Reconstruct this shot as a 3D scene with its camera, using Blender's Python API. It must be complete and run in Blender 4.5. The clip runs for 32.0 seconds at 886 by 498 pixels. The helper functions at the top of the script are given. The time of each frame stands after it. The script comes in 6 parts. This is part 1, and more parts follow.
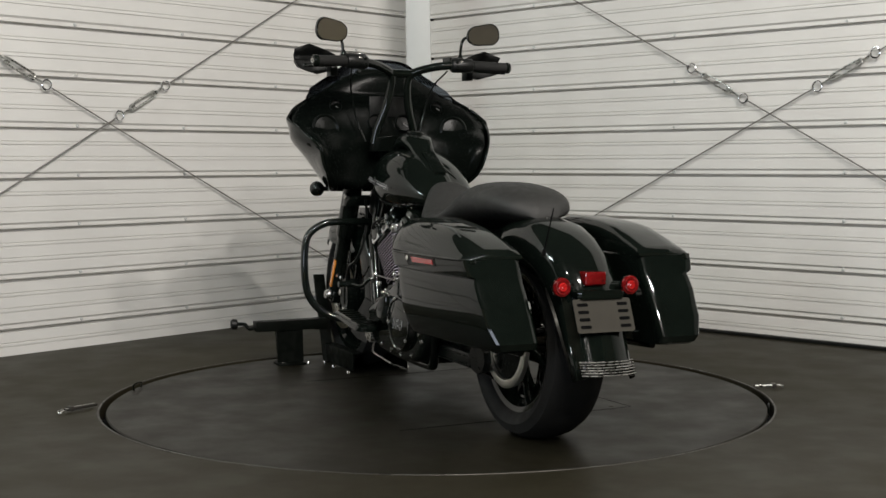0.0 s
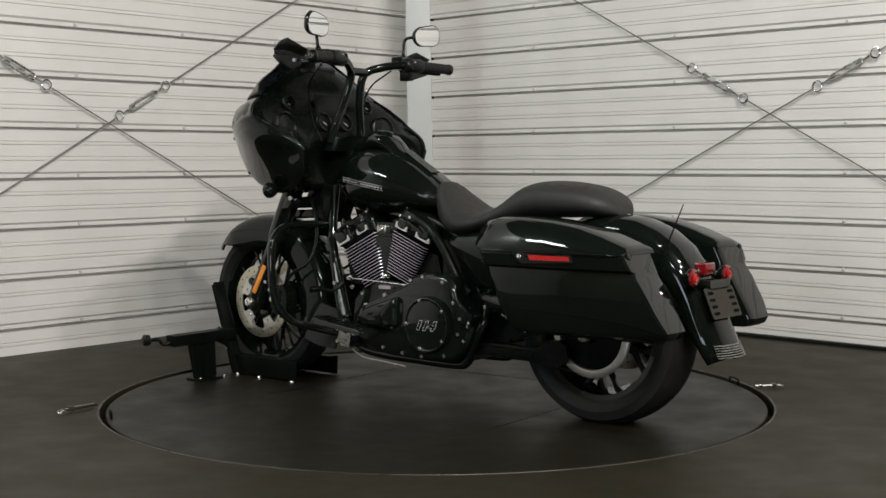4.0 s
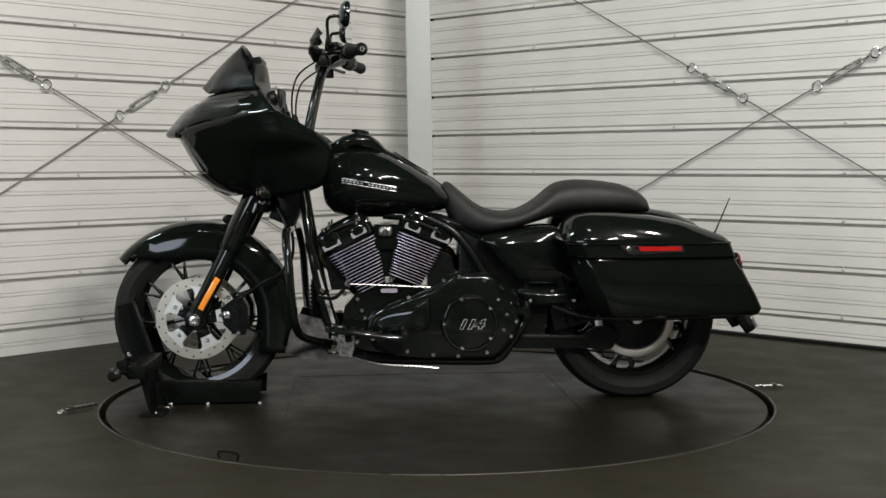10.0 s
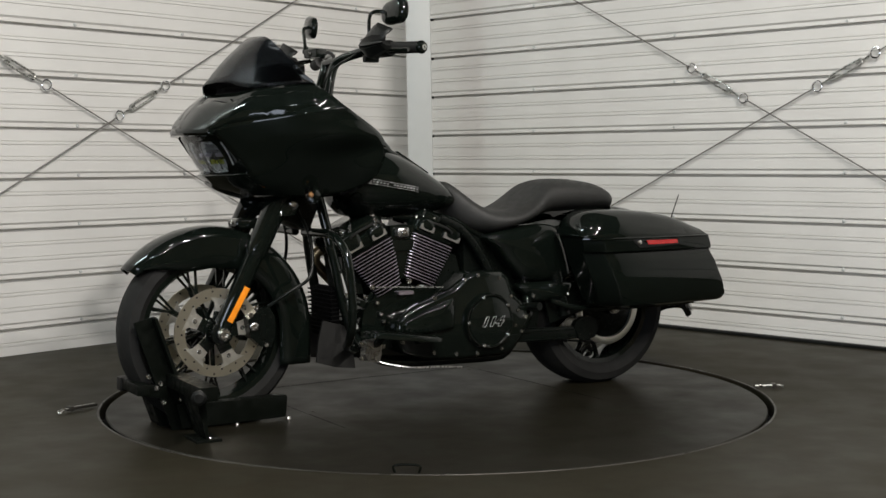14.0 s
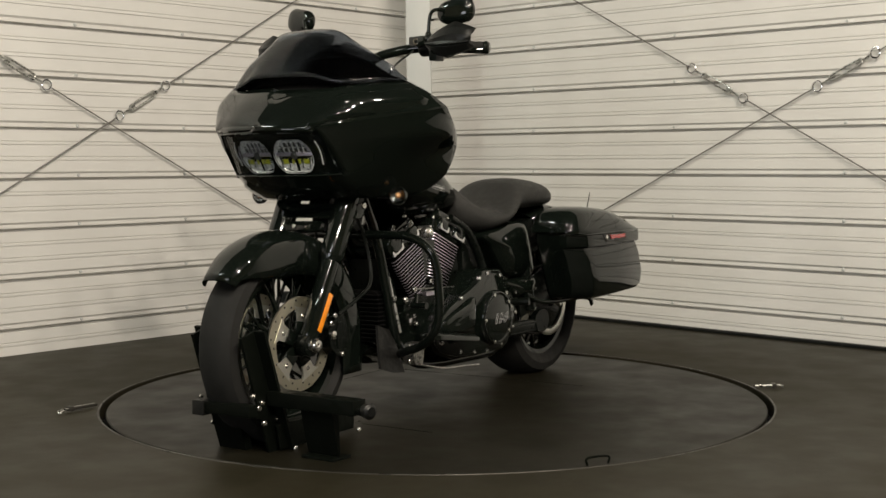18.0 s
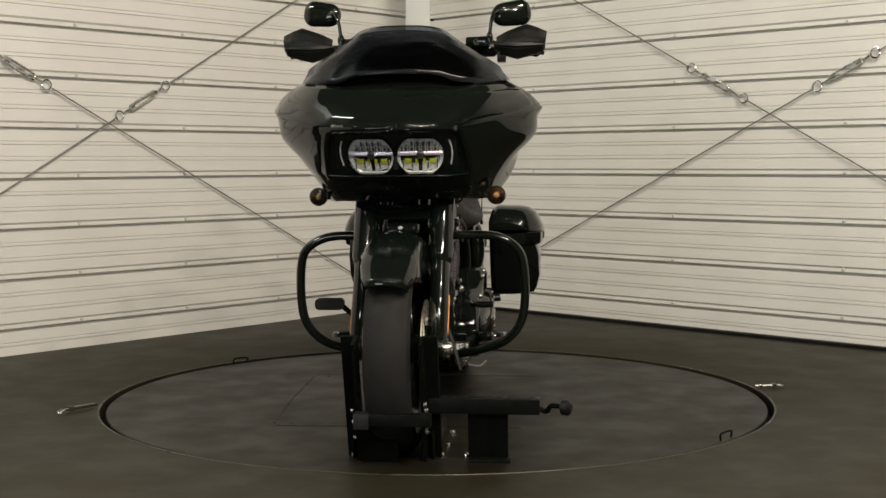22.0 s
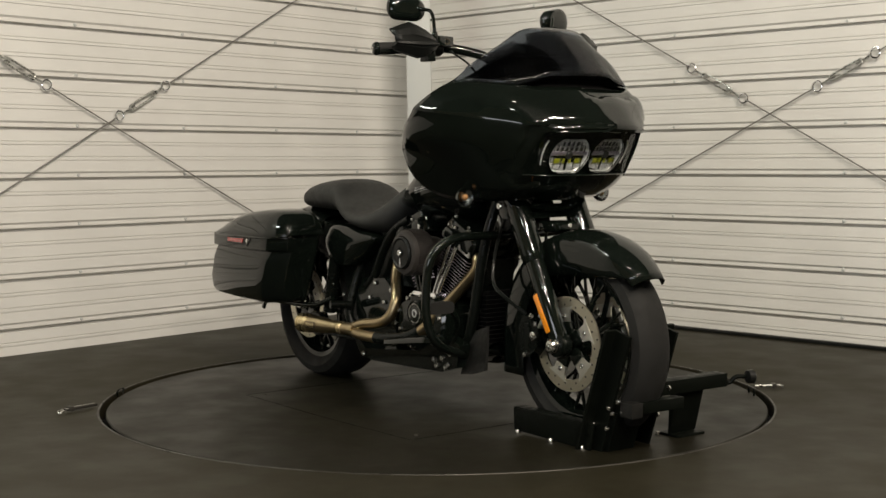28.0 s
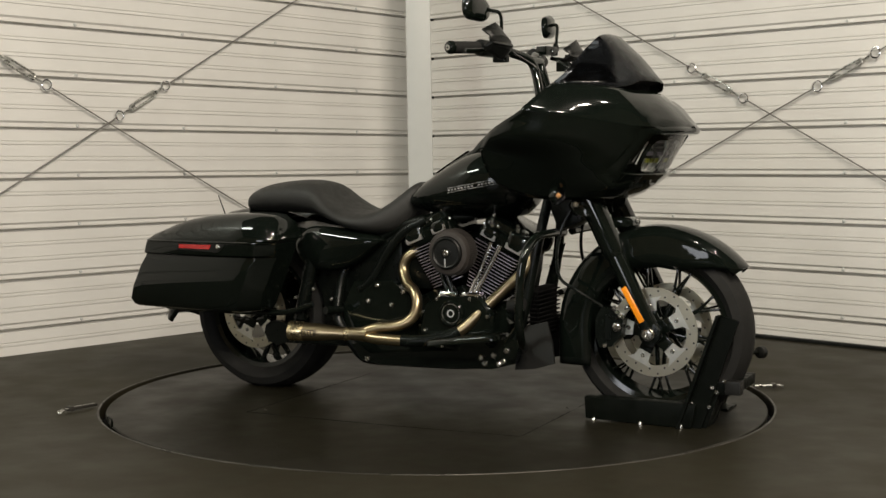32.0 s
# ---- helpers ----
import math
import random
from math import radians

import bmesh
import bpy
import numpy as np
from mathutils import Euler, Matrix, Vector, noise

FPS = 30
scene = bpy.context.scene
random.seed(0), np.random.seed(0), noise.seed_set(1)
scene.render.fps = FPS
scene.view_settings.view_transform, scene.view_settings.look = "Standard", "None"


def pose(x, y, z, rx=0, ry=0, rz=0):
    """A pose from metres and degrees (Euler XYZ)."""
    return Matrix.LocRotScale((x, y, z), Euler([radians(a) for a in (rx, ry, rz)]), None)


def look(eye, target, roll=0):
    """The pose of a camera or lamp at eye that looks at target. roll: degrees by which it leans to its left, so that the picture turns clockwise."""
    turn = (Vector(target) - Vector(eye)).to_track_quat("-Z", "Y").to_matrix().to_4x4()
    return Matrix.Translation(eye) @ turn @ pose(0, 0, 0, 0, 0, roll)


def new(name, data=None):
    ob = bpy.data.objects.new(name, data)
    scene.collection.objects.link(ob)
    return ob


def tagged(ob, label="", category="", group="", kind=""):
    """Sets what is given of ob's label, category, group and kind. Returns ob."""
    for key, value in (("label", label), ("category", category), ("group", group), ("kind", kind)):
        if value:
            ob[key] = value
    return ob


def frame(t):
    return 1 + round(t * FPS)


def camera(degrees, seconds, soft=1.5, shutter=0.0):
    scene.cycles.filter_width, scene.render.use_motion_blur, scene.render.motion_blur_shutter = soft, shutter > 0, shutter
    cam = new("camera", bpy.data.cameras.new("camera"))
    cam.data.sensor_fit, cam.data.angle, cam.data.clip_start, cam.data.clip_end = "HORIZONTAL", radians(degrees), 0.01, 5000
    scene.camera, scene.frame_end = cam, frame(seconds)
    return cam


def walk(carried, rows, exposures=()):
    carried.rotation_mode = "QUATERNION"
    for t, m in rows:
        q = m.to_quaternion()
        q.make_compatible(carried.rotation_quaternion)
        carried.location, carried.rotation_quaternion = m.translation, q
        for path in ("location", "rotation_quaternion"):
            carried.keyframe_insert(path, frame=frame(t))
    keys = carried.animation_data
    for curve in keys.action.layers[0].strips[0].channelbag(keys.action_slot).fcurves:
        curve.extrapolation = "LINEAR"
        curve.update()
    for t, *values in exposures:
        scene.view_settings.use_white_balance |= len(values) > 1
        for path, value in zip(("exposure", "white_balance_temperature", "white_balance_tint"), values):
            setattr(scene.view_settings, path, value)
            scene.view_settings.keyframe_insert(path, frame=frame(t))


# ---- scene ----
# camera: stands still on a tripod, looking slightly down into the corner of the room
cam = camera(37.81, 32.0, soft=1.5)
EYE = Vector((0.0, -4.8733, 0.8895))
AIM = EYE + Vector((math.sin(radians(0.288)) * math.cos(radians(3.86)), math.cos(radians(0.288)) * math.cos(radians(3.86)), -math.sin(radians(3.86))))
CAM_POSE = look(EYE, AIM, -0.21)
walk(cam, [(0.0, CAM_POSE), (32.0, CAM_POSE)],
     exposures=[(0.0, 0.0, 6500, 10), (10.0, 0.0, 6450, 10), (14.2, 0.0, 6450, 10), (16.5, 0.0, 7300, 10), (24.0, 0.0, 7400, 10), (32.0, 0.0, 7300, 10)])


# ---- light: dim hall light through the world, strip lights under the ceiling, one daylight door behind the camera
world = bpy.data.worlds.new("hall")
world.use_nodes = True
world.node_tree.nodes["Background"].inputs[0].default_value = (0.5, 0.5, 0.48, 1)
world.node_tree.nodes["Background"].inputs[1].default_value = 0.012
scene.world = world


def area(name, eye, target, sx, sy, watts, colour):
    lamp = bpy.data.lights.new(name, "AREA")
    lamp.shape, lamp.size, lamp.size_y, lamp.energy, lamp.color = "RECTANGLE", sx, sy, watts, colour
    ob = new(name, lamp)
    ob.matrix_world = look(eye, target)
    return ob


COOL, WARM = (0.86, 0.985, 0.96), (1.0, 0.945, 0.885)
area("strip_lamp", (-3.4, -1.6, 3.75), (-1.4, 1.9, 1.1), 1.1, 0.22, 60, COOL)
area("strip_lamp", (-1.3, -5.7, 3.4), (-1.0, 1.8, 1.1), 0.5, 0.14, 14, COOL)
# Row of lamps out of view; the last is added to thin their shadows.
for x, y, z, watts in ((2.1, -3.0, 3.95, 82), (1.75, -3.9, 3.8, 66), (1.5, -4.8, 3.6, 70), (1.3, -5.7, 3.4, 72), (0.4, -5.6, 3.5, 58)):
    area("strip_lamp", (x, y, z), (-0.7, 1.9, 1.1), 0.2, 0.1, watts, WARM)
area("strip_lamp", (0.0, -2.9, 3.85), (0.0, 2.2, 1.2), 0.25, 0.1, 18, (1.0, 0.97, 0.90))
area("door_light", (-2.8, -6.56, 1.06), (-0.05, -3.81, 1.0), 2.2, 2.1, 100, (0.78, 0.86, 1.0))


# ---- materials
def mat(name, colour, rough=0.5, metal=0.0, coat=0.0, var=0.12, scale=30.0, bump=0.0, bscale=200.0, rvar=0.08, coords="Object", spec=0.5):
    m = bpy.data.materials.new(name)
    m.use_nodes = True
    nt = m.node_tree
    b = nt.nodes["Principled BSDF"]
    b.inputs["Metallic"].default_value = metal
    b.inputs["Coat Weight"].default_value = coat
    b.inputs["Coat Roughness"].default_value = 0.05
    b.inputs["Specular IOR Level"].default_value = spec
    tc = nt.nodes.new("ShaderNodeTexCoord")
    n1 = nt.nodes.new("ShaderNodeTexNoise")
    n1.inputs["Scale"].default_value, n1.inputs["Detail"].default_value = scale, 6
    n2 = nt.nodes.new("ShaderNodeTexNoise")
    n2.inputs["Scale"].default_value, n2.inputs["Detail"].default_value = scale * 0.13, 4
    add = nt.nodes.new("ShaderNodeMath")
    add.operation = "ADD"
    ramp = nt.nodes.new("ShaderNodeMapRange")
    ramp.inputs[1].default_value, ramp.inputs[2].default_value = 0.7, 1.3
    ramp.inputs[3].default_value, ramp.inputs[4].default_value = 1 - var, 1 + var
    mul = nt.nodes.new("ShaderNodeMix")
    mul.data_type, mul.blend_type = "RGBA", "MULTIPLY"
    mul.inputs[0].default_value = 1.0
    mul.inputs[6].default_value = (*colour, 1)
    rr = nt.nodes.new("ShaderNodeMapRange")
    rr.inputs[1].default_value, rr.inputs[2].default_value = 0.35, 0.65
    rr.inputs[3].default_value, rr.inputs[4].default_value = max(0.02, rough - rvar), min(1, rough + rvar)
    L = nt.links.new
    L(tc.outputs[coords], n1.inputs["Vector"]), L(tc.outputs[coords], n2.inputs["Vector"])
    L(n1.outputs["Fac"], add.inputs[0]), L(n2.outputs["Fac"], add.inputs[1])
    L(add.outputs[0], ramp.inputs[0]), L(ramp.outputs[0], mul.inputs[7])
    L(mul.outputs[2], b.inputs["Base Color"])
    L(n1.outputs["Fac"], rr.inputs[0]), L(rr.outputs[0], b.inputs["Roughness"])
    if bump:
        n3 = nt.nodes.new("ShaderNodeTexNoise")
        n3.inputs["Scale"].default_value, n3.inputs["Detail"].default_value = bscale, 3
        bp = nt.nodes.new("ShaderNodeBump")
        bp.inputs["Strength"].default_value, bp.inputs["Distance"].default_value = bump, 0.002
        L(tc.outputs[coords], n3.inputs["Vector"]), L(n3.outputs["Fac"], bp.inputs["Height"]), L(bp.outputs[0], b.inputs["Normal"])
    return m


def clear(name, tint, gloss=0.05, ior=1.45):
    """A thin clear or smoked sheet: tinted see-through with a gloss on it."""
    m = bpy.data.materials.new(name)
    m.use_nodes = True
    nt = m.node_tree
    nt.nodes.remove(nt.nodes["Principled BSDF"])
    out = nt.nodes["Material Output"]
    tr, gl, mix, fr = (nt.nodes.new(k) for k in ("ShaderNodeBsdfTransparent", "ShaderNodeBsdfGlossy", "ShaderNodeMixShader", "ShaderNodeFresnel"))
    tr.inputs[0].default_value = (*tint, 1)
    gl.inputs["Roughness"].default_value = gloss
    fr.inputs[0].default_value = ior
    nt.links.new(fr.outputs[0], mix.inputs[0]), nt.links.new(tr.outputs[0], mix.inputs[1]), nt.links.new(gl.outputs[0], mix.inputs[2])
    nt.links.new(mix.outputs[0], out.inputs[0])
    return m


PAINT = mat("black_gloss_paint", (0.0036, 0.0054, 0.0042), 0.05, var=0.2, scale=60, rvar=0.008, spec=0.38)
SATIN = mat("black_powder_coat", (0.0032, 0.0045, 0.0037), 0.24, var=0.2, scale=90, bump=0.05, bscale=900, rvar=0.04, spec=0.2)
GLOSSBLK = mat("black_enamel", (0.0036, 0.0054, 0.0042), 0.07, scale=80, rvar=0.015)
PLASTIC = mat("black_plastic", (0.0050, 0.0056, 0.0052), 0.42, spec=0.3, var=0.2, scale=120, bump=0.15, bscale=700)
RUBBER = mat("tyre_rubber", (0.0085, 0.0086, 0.0080), 0.78, spec=0.3, var=0.25, scale=25, bump=0.3, bscale=400)
VINYL = mat("seat_vinyl", (0.0125, 0.0128, 0.0118), 0.60, var=0.2, scale=40, bump=0.35, bscale=1200)
CHROME = mat("chrome", (0.78, 0.78, 0.79), 0.09, metal=1.0, var=0.05, scale=50, rvar=0.04)
STEEL = mat("brushed_steel", (0.52, 0.51, 0.49), 0.3, metal=1.0, var=0.15, scale=140, rvar=0.1)
CARRIERM = mat("machined_carrier", (0.88, 0.87, 0.80), 0.36, metal=1.0, var=0.06, scale=60, rvar=0.03)
DISCST = mat("brake_disc_steel", (0.68, 0.64, 0.52), 0.32, metal=1.0, var=0.05, scale=20, rvar=0.008)
FINEDGE = mat("machined_aluminium", (0.76, 0.69, 0.80), 0.36, metal=1.0, var=0.04, scale=60, rvar=0.02)
FINM = mat("bright_fin_edge", (0.80, 0.72, 0.86), 0.36, metal=1.0, var=0.1, scale=40, rvar=0.05)
PIPE = mat("heat_tinted_steel", (0.38, 0.30, 0.185), 0.30, metal=1.0, var=0.10, scale=7, rvar=0.02)
PIPEEND = mat("brass_coloured_steel", (0.62, 0.50, 0.30), 0.26, metal=1.0, var=0.15, scale=60)
REFLM = mat("silvered_reflector", (0.74, 0.74, 0.72), 0.26, metal=0.25, var=0.1, scale=120)
TAILRED = mat("bright_red_lens", (0.36, 0.008, 0.008), 0.16, coat=1.0, var=0.3, scale=220)
DARKRED = mat("dark_red_lens", (0.13, 0.003, 0.004), 0.12, coat=1.0, var=0.4, scale=200)
BULBM = mat("amber_bulb", (0.36, 0.18, 0.07), 0.2, var=0.1, scale=300)
PHOSPHOR = mat("yellow_phosphor", (0.40, 0.42, 0.03), 0.35, var=0.2, scale=300)
AMBER = mat("amber_reflector", (0.85, 0.27, 0.015), 0.2, coat=1.0, var=0.1, scale=300)
VENTM = mat("dark_opening", (0.002, 0.002, 0.002), 0.9, spec=0.1)
DASHM = mat("black_textured_moulding", (0.0024, 0.0034, 0.0028), 0.24, var=0.15, scale=90, spec=0.08, rvar=0.04, bump=0.1, bscale=700)
INNERM = mat("black_moulding", (0.0028, 0.0040, 0.0032), 0.30, var=0.1, scale=60, spec=0.22, rvar=0.03)
PLEATM = mat("oiled_filter_gauze", (0.030, 0.025, 0.022), 0.7, var=0.25, scale=120)
CELLM = mat("grey_lamp_cell", (0.05, 0.05, 0.05), 0.35, metal=0.3, var=0.1, scale=120)
DARKCHR = mat("black_chrome", (0.22, 0.22, 0.23), 0.10, metal=1.0, var=0.1, scale=80, rvar=0.02)
MIRROR = mat("mirror_glass", (0.85, 0.86, 0.86), 0.02, metal=1.0, var=0.01, rvar=0.0)
WHITEMARK = mat("silver_lettering", (0.62, 0.62, 0.63), 0.3, metal=0.6, var=0.05)
BOLTM = mat("zinc_bolt", (0.72, 0.71, 0.68), 0.2, metal=1.0, var=0.1, scale=200)
STANDM = mat("black_painted_steel", (0.0030, 0.0040, 0.0030), 0.42, spec=0.08, var=0.12, scale=35, bump=0.1, bscale=500, rvar=0.14)
SCREEN = clear("smoked_windscreen", (0.42, 0.45, 0.49), 0.16, 1.27)
LENS = clear("clear_lens", (0.9, 0.92, 0.92), 0.03)
WALLM = mat("white_wall_paint", (0.66, 0.65, 0.625), 0.42, var=0.06, scale=3.0, rvar=0.08)
# Darker than the walls: the dimmer light in the corner is put into it.
POSTM = mat("dimmed_white_paint", (0.48, 0.495, 0.485), 0.45, var=0.05, scale=8)
DARKW = mat("dark_wall", (0.26, 0.215, 0.15), 0.7, var=0.2, scale=2)
CEILM = mat("ceiling_board", (0.045, 0.045, 0.044), 0.8, var=0.1, scale=3)
FLOORM = mat("floor_coating", (0.0185, 0.0158, 0.0075), 0.52, var=0.10, scale=5, bump=0.05, bscale=160, rvar=0.05, spec=0.22)
DISCM = mat("turntable_coating", (0.0078, 0.0068, 0.0034), 0.46, var=0.12, scale=5, bump=0.05, bscale=120, rvar=0.07, spec=0.24)
STICKERM = mat("grey_sticker", (0.30, 0.30, 0.29), 0.35, var=0.08, scale=80)
FLAPM = mat("grey_plastic_flap", (0.007, 0.007, 0.0065), 0.5, var=0.2, scale=60, spec=0.3)
PLATEM = mat("engraved_steel_plate", (0.20, 0.16, 0.11), 0.4, metal=1.0, var=0.3, scale=150)
PADM = mat("bright_gleam_metal", (0.86, 0.85, 0.86), 0.30, metal=1.0, var=0.04, scale=30, rvar=0.03)
GALV = mat("galvanised_steel", (0.55, 0.55, 0.53), 0.3, metal=1.0, var=0.2, scale=90)
GALVD = mat("worn_dark_steel", (0.05, 0.046, 0.04), 0.45, metal=0.4, var=0.6, scale=6, rvar=0.2)
CABLEM = mat("wire_rope", (0.24, 0.23, 0.22), 0.45, metal=0.8, var=0.2, scale=300)


# ---- mesh helpers
def part(name, bm, material, parent=None, label="", sharp=38, bevel=0.0):
    """Links a bmesh as one mesh object under a thing or part."""
    if bevel:
        bmesh.ops.bevel(bm, geom=[e for e in bm.edges if len(e.link_faces) == 2 and e.calc_face_angle(0) > radians(30)], offset=bevel, segments=2, affect="EDGES", profile=0.6)
    bmesh.ops.recalc_face_normals(bm, faces=bm.faces)
    me = bpy.data.meshes.new(name)
    bm.to_mesh(me)
    bm.free()
    for m in (material if isinstance(material, (list, tuple)) else [material]):
        me.materials.append(m)
    for p in me.polygons:
        p.use_smooth = True
    me.set_sharp_from_angle(angle=radians(sharp))
    ob = new(name, me)
    while parent is not None and parent.parent is not None and parent.parent.parent is not None:
        parent = parent.parent
    if parent is not None:
        ob.parent = parent
    if label:
        ob["label"] = label
    return ob


def thing(name, label, category, group="", kind=""):
    ob = new(name)
    ob.empty_display_size = 0.1
    return tagged(ob, label, category, group, kind)


def smooth(pts, n=6, closed=False):
    """A Catmull-Rom curve through pts."""
    P = [Vector(p) for p in pts]
    out = []
    N = len(P)
    for i in range(N if closed else N - 1):
        a, b, c, d = (P[(i - 1) % N] if closed or i else P[0] * 2 - P[1]), P[i], P[(i + 1) % N], (P[(i + 2) % N] if closed or i + 2 < N else P[-1] * 2 - P[-2])
        for k in range(n):
            t = k / n
            out.append(0.5 * ((2 * b) + (c - a) * t + (2 * a - 5 * b + 4 * c - d) * t * t + (3 * b - a - 3 * c + d) * t ** 3))
    return out if closed else out + [P[-1]]


def loft(bm, loops, close=True, caps=True, mat_index=0):
    rows = [[bm.verts.new(p) for p in lp] for lp in loops]
    n = len(rows[0])
    for a, b in zip(rows, rows[1:]):
        for i in range(n if close else n - 1):
            bm.faces.new((a[i], a[(i + 1) % n], b[(i + 1) % n], b[i])).material_index = mat_index
    if caps and close:
        bm.faces.new(rows[0][::-1]).material_index = mat_index
        bm.faces.new(rows[-1]).material_index = mat_index
    return rows


def tube(bm, pts, r, seg=12, caps=True):
    """A round bar along pts; r is one radius or one for each point."""
    P = [Vector(p) for p in pts]
    loops, up = [], None
    for i, p in enumerate(P):
        d = (P[min(i + 1, len(P) - 1)] - P[max(i - 1, 0)]).normalized()
        if up is None:
            up = d.orthogonal().normalized()
        up = (up - d * up.dot(d)).normalized()
        side = d.cross(up)
        q = r[i] if isinstance(r, (list, tuple)) else r
        loops.append([p + (up * math.cos(a) + side * math.sin(a)) * q for a in (2 * math.pi * k / seg for k in range(seg))])
    loft(bm, loops, True, caps)
    return bm


def lathe(bm, prof, at, axis=(0, 1, 0), seg=32, closed=False, mat_index=0):
    """Turns the profile (radius, height along the axis) round an axis through at."""
    ax = Vector(axis).normalized()
    u = ax.orthogonal().normalized()
    v = ax.cross(u)
    at = Vector(at)
    loops = [[at + ax * h + (u * math.cos(a) + v * math.sin(a)) * r for a in (2 * math.pi * k / seg for k in range(seg))] for r, h in prof]
    if closed:
        loops.append(loops[0])
    rows = loft(bm, loops, True, not closed, mat_index)
    bmesh.ops.remove_doubles(bm, verts=bm.verts, dist=1e-6)
    return bm


def box(bm, c, s, m=None):
    r = bmesh.ops.create_cube(bm, size=1.0)
    t = Matrix.Translation(c) @ (m.to_4x4() if m else Matrix()) @ Matrix.Diagonal((*s, 1))
    bmesh.ops.transform(bm, matrix=t, verts=r["verts"])
    return bm


def beam(bm, a, b, w, h, roll=0.0):
    """A bar of rectangular section from a to b."""
    a, b = Vector(a), Vector(b)
    d = b - a
    q = d.to_track_quat("X", "Z").to_matrix() @ Matrix.Rotation(roll, 3, "X")
    return box(bm, (a + b) / 2, (d.length, w, h), q)


def prism(bm, pts, y0, y1):
    """A plate of outline pts (x, z) from y0 to y1."""
    loft(bm, [[(x, y, z) for x, z in pts] for y in (y0, y1)])
    return bm


def rrect(cx, cy, hx, hy, r, n=4):
    """A rectangle with rounded corners, as a list of (x, y)."""
    r = min(r, hx * 0.98, hy * 0.98)
    out = []
    for sx, sy, a0 in ((1, 1, 0), (-1, 1, 90), (-1, -1, 180), (1, -1, 270)):
        for k in range(n + 1):
            a = radians(a0 + 90 * k / n)
            out.append((cx + sx * (hx - r) + r * math.cos(a), cy + sy * (hy - r) + r * math.sin(a)))
    return out


def bolt_head(parent, at, axis, r=0.008, h=0.007, material=None, name="bolt"):
    bm = bmesh.new()
    lathe(bm, [(r, 0), (r, h * 0.7), (r * 0.75, h), (r * 0.35, h), (r * 0.3, h * 0.6)], at, axis, 10)
    return part(name, bm, material or BOLTM, parent)


# ---- the room: two white ribbed walls meeting behind a steel post
CORNER = Vector((-0.0417, 3.2748, 0.0))
FLOOR_Z = 0.001
COURSE_Z = [-0.132, 0.100, 0.330, 0.563, 0.796, 1.032, 1.272, 1.512, 1.753] + [1.753 + 0.2415 * k for k in range(1, 11)]  # lower edges of the cladding courses


def wall_frame(deg, flip):
    """Wall frame: x along the wall, y into the room, z up, origin in the corner. deg: direction of the outward normal."""
    n = Vector((math.cos(radians(deg)), math.sin(radians(deg)), 0))
    ex = Vector((n.y, -n.x, 0)) * -1
    ey = -n
    m = Matrix((ex, ey, Vector((0, 0, 1)))).transposed().to_4x4()
    m.translation = CORNER
    return m


# One course of the cladding from its lower edge up: flat, deep shadow joint, set-back screw strip, sloping step, two fine double beads.
COURSE = [(0.000, 0.0), (0.0100, 0.0), (0.0102, -0.040), (0.0255, -0.045), (0.0262, -0.008), (0.0270, -0.009), (0.0435, -0.010), (0.0528, 0.0),
          (0.1035, 0.0), (0.1037, -0.0062), (0.1080, -0.0062), (0.1084, 0.0), (0.1215, 0.0), (0.1220, -0.004), (0.1275, 0.0),
          (0.1765, 0.0), (0.1767, -0.0062), (0.1810, -0.0062), (0.1814, 0.0), (0.1925, 0.0), (0.1930, -0.004), (0.1985, 0.0), (0.2358, 0.0)]


def ribbed_wall(name, deg, x0, x1, label):
    m = wall_frame(deg, False)
    wall = new(name)
    tagged(wall, label, "wall", kind="structure")
    wall.matrix_world = m
    bm = bmesh.new()
    box(bm, ((x0 + x1) / 2, -0.12, 2.0), (abs(x1 - x0), 0.12, 4.0))
    part("backing", bm, DARKW, wall)
    bm = bmesh.new()
    loops = [[(x, d, z) for z, d in COURSE] for x in (x0, x1)]
    loft(bm, loops, close=False, caps=False)
    me = None
    for z, top in zip(COURSE_Z, COURSE_Z[1:]):
        if me is None:
            ob = part("panel", bm, WALLM, wall, sharp=25)
            me = ob.data
        else:
            ob = new("panel", me)
            ob.parent = wall
        ob.location = (0, 0, z)
        ob.scale = (1, 1, (top - z) / 0.2358)
    sm = None
    for z in COURSE_Z[1:11]:
        for i in range(8):
            x = 0.6345 * (i + 1) if x1 > 0.1 else -0.855 - 0.9765 * i
            if sm is None:
                b2 = bmesh.new()
                lathe(b2, [(0.010, 0), (0.009, 0.004), (0.006, 0.007), (0.002, 0.008)], (0, 0, 0), (0, 1, 0), 8)
                s = part("screw", b2, POSTM, wall)
                sm = s.data
            else:
                s = new("screw", sm)
                s.parent = wall
            s.location = (x, -0.011, z + 0.036)
    return wall


ribbed_wall("wall_north", 138.73, 0.0, 9.0, "white horizontally ribbed metal wall panels with screw rows")
ribbed_wall("wall_east", 44.94, -9.0, 0.0, "white horizontally ribbed metal wall panels above dark floor strip")


def plain_wall(name, a, b, label):
    bm = bmesh.new()
    a, b = Vector(a), Vector(b)
    mid = (a + b) / 2
    d = (b - a)
    box(bm, (mid.x, mid.y, 2.0), (d.length, 0.15, 4.0), Matrix.Rotation(math.atan2(d.y, d.x), 3, "Z"))
    tagged(part(name, bm, DARKW), label, "wall", kind="structure")


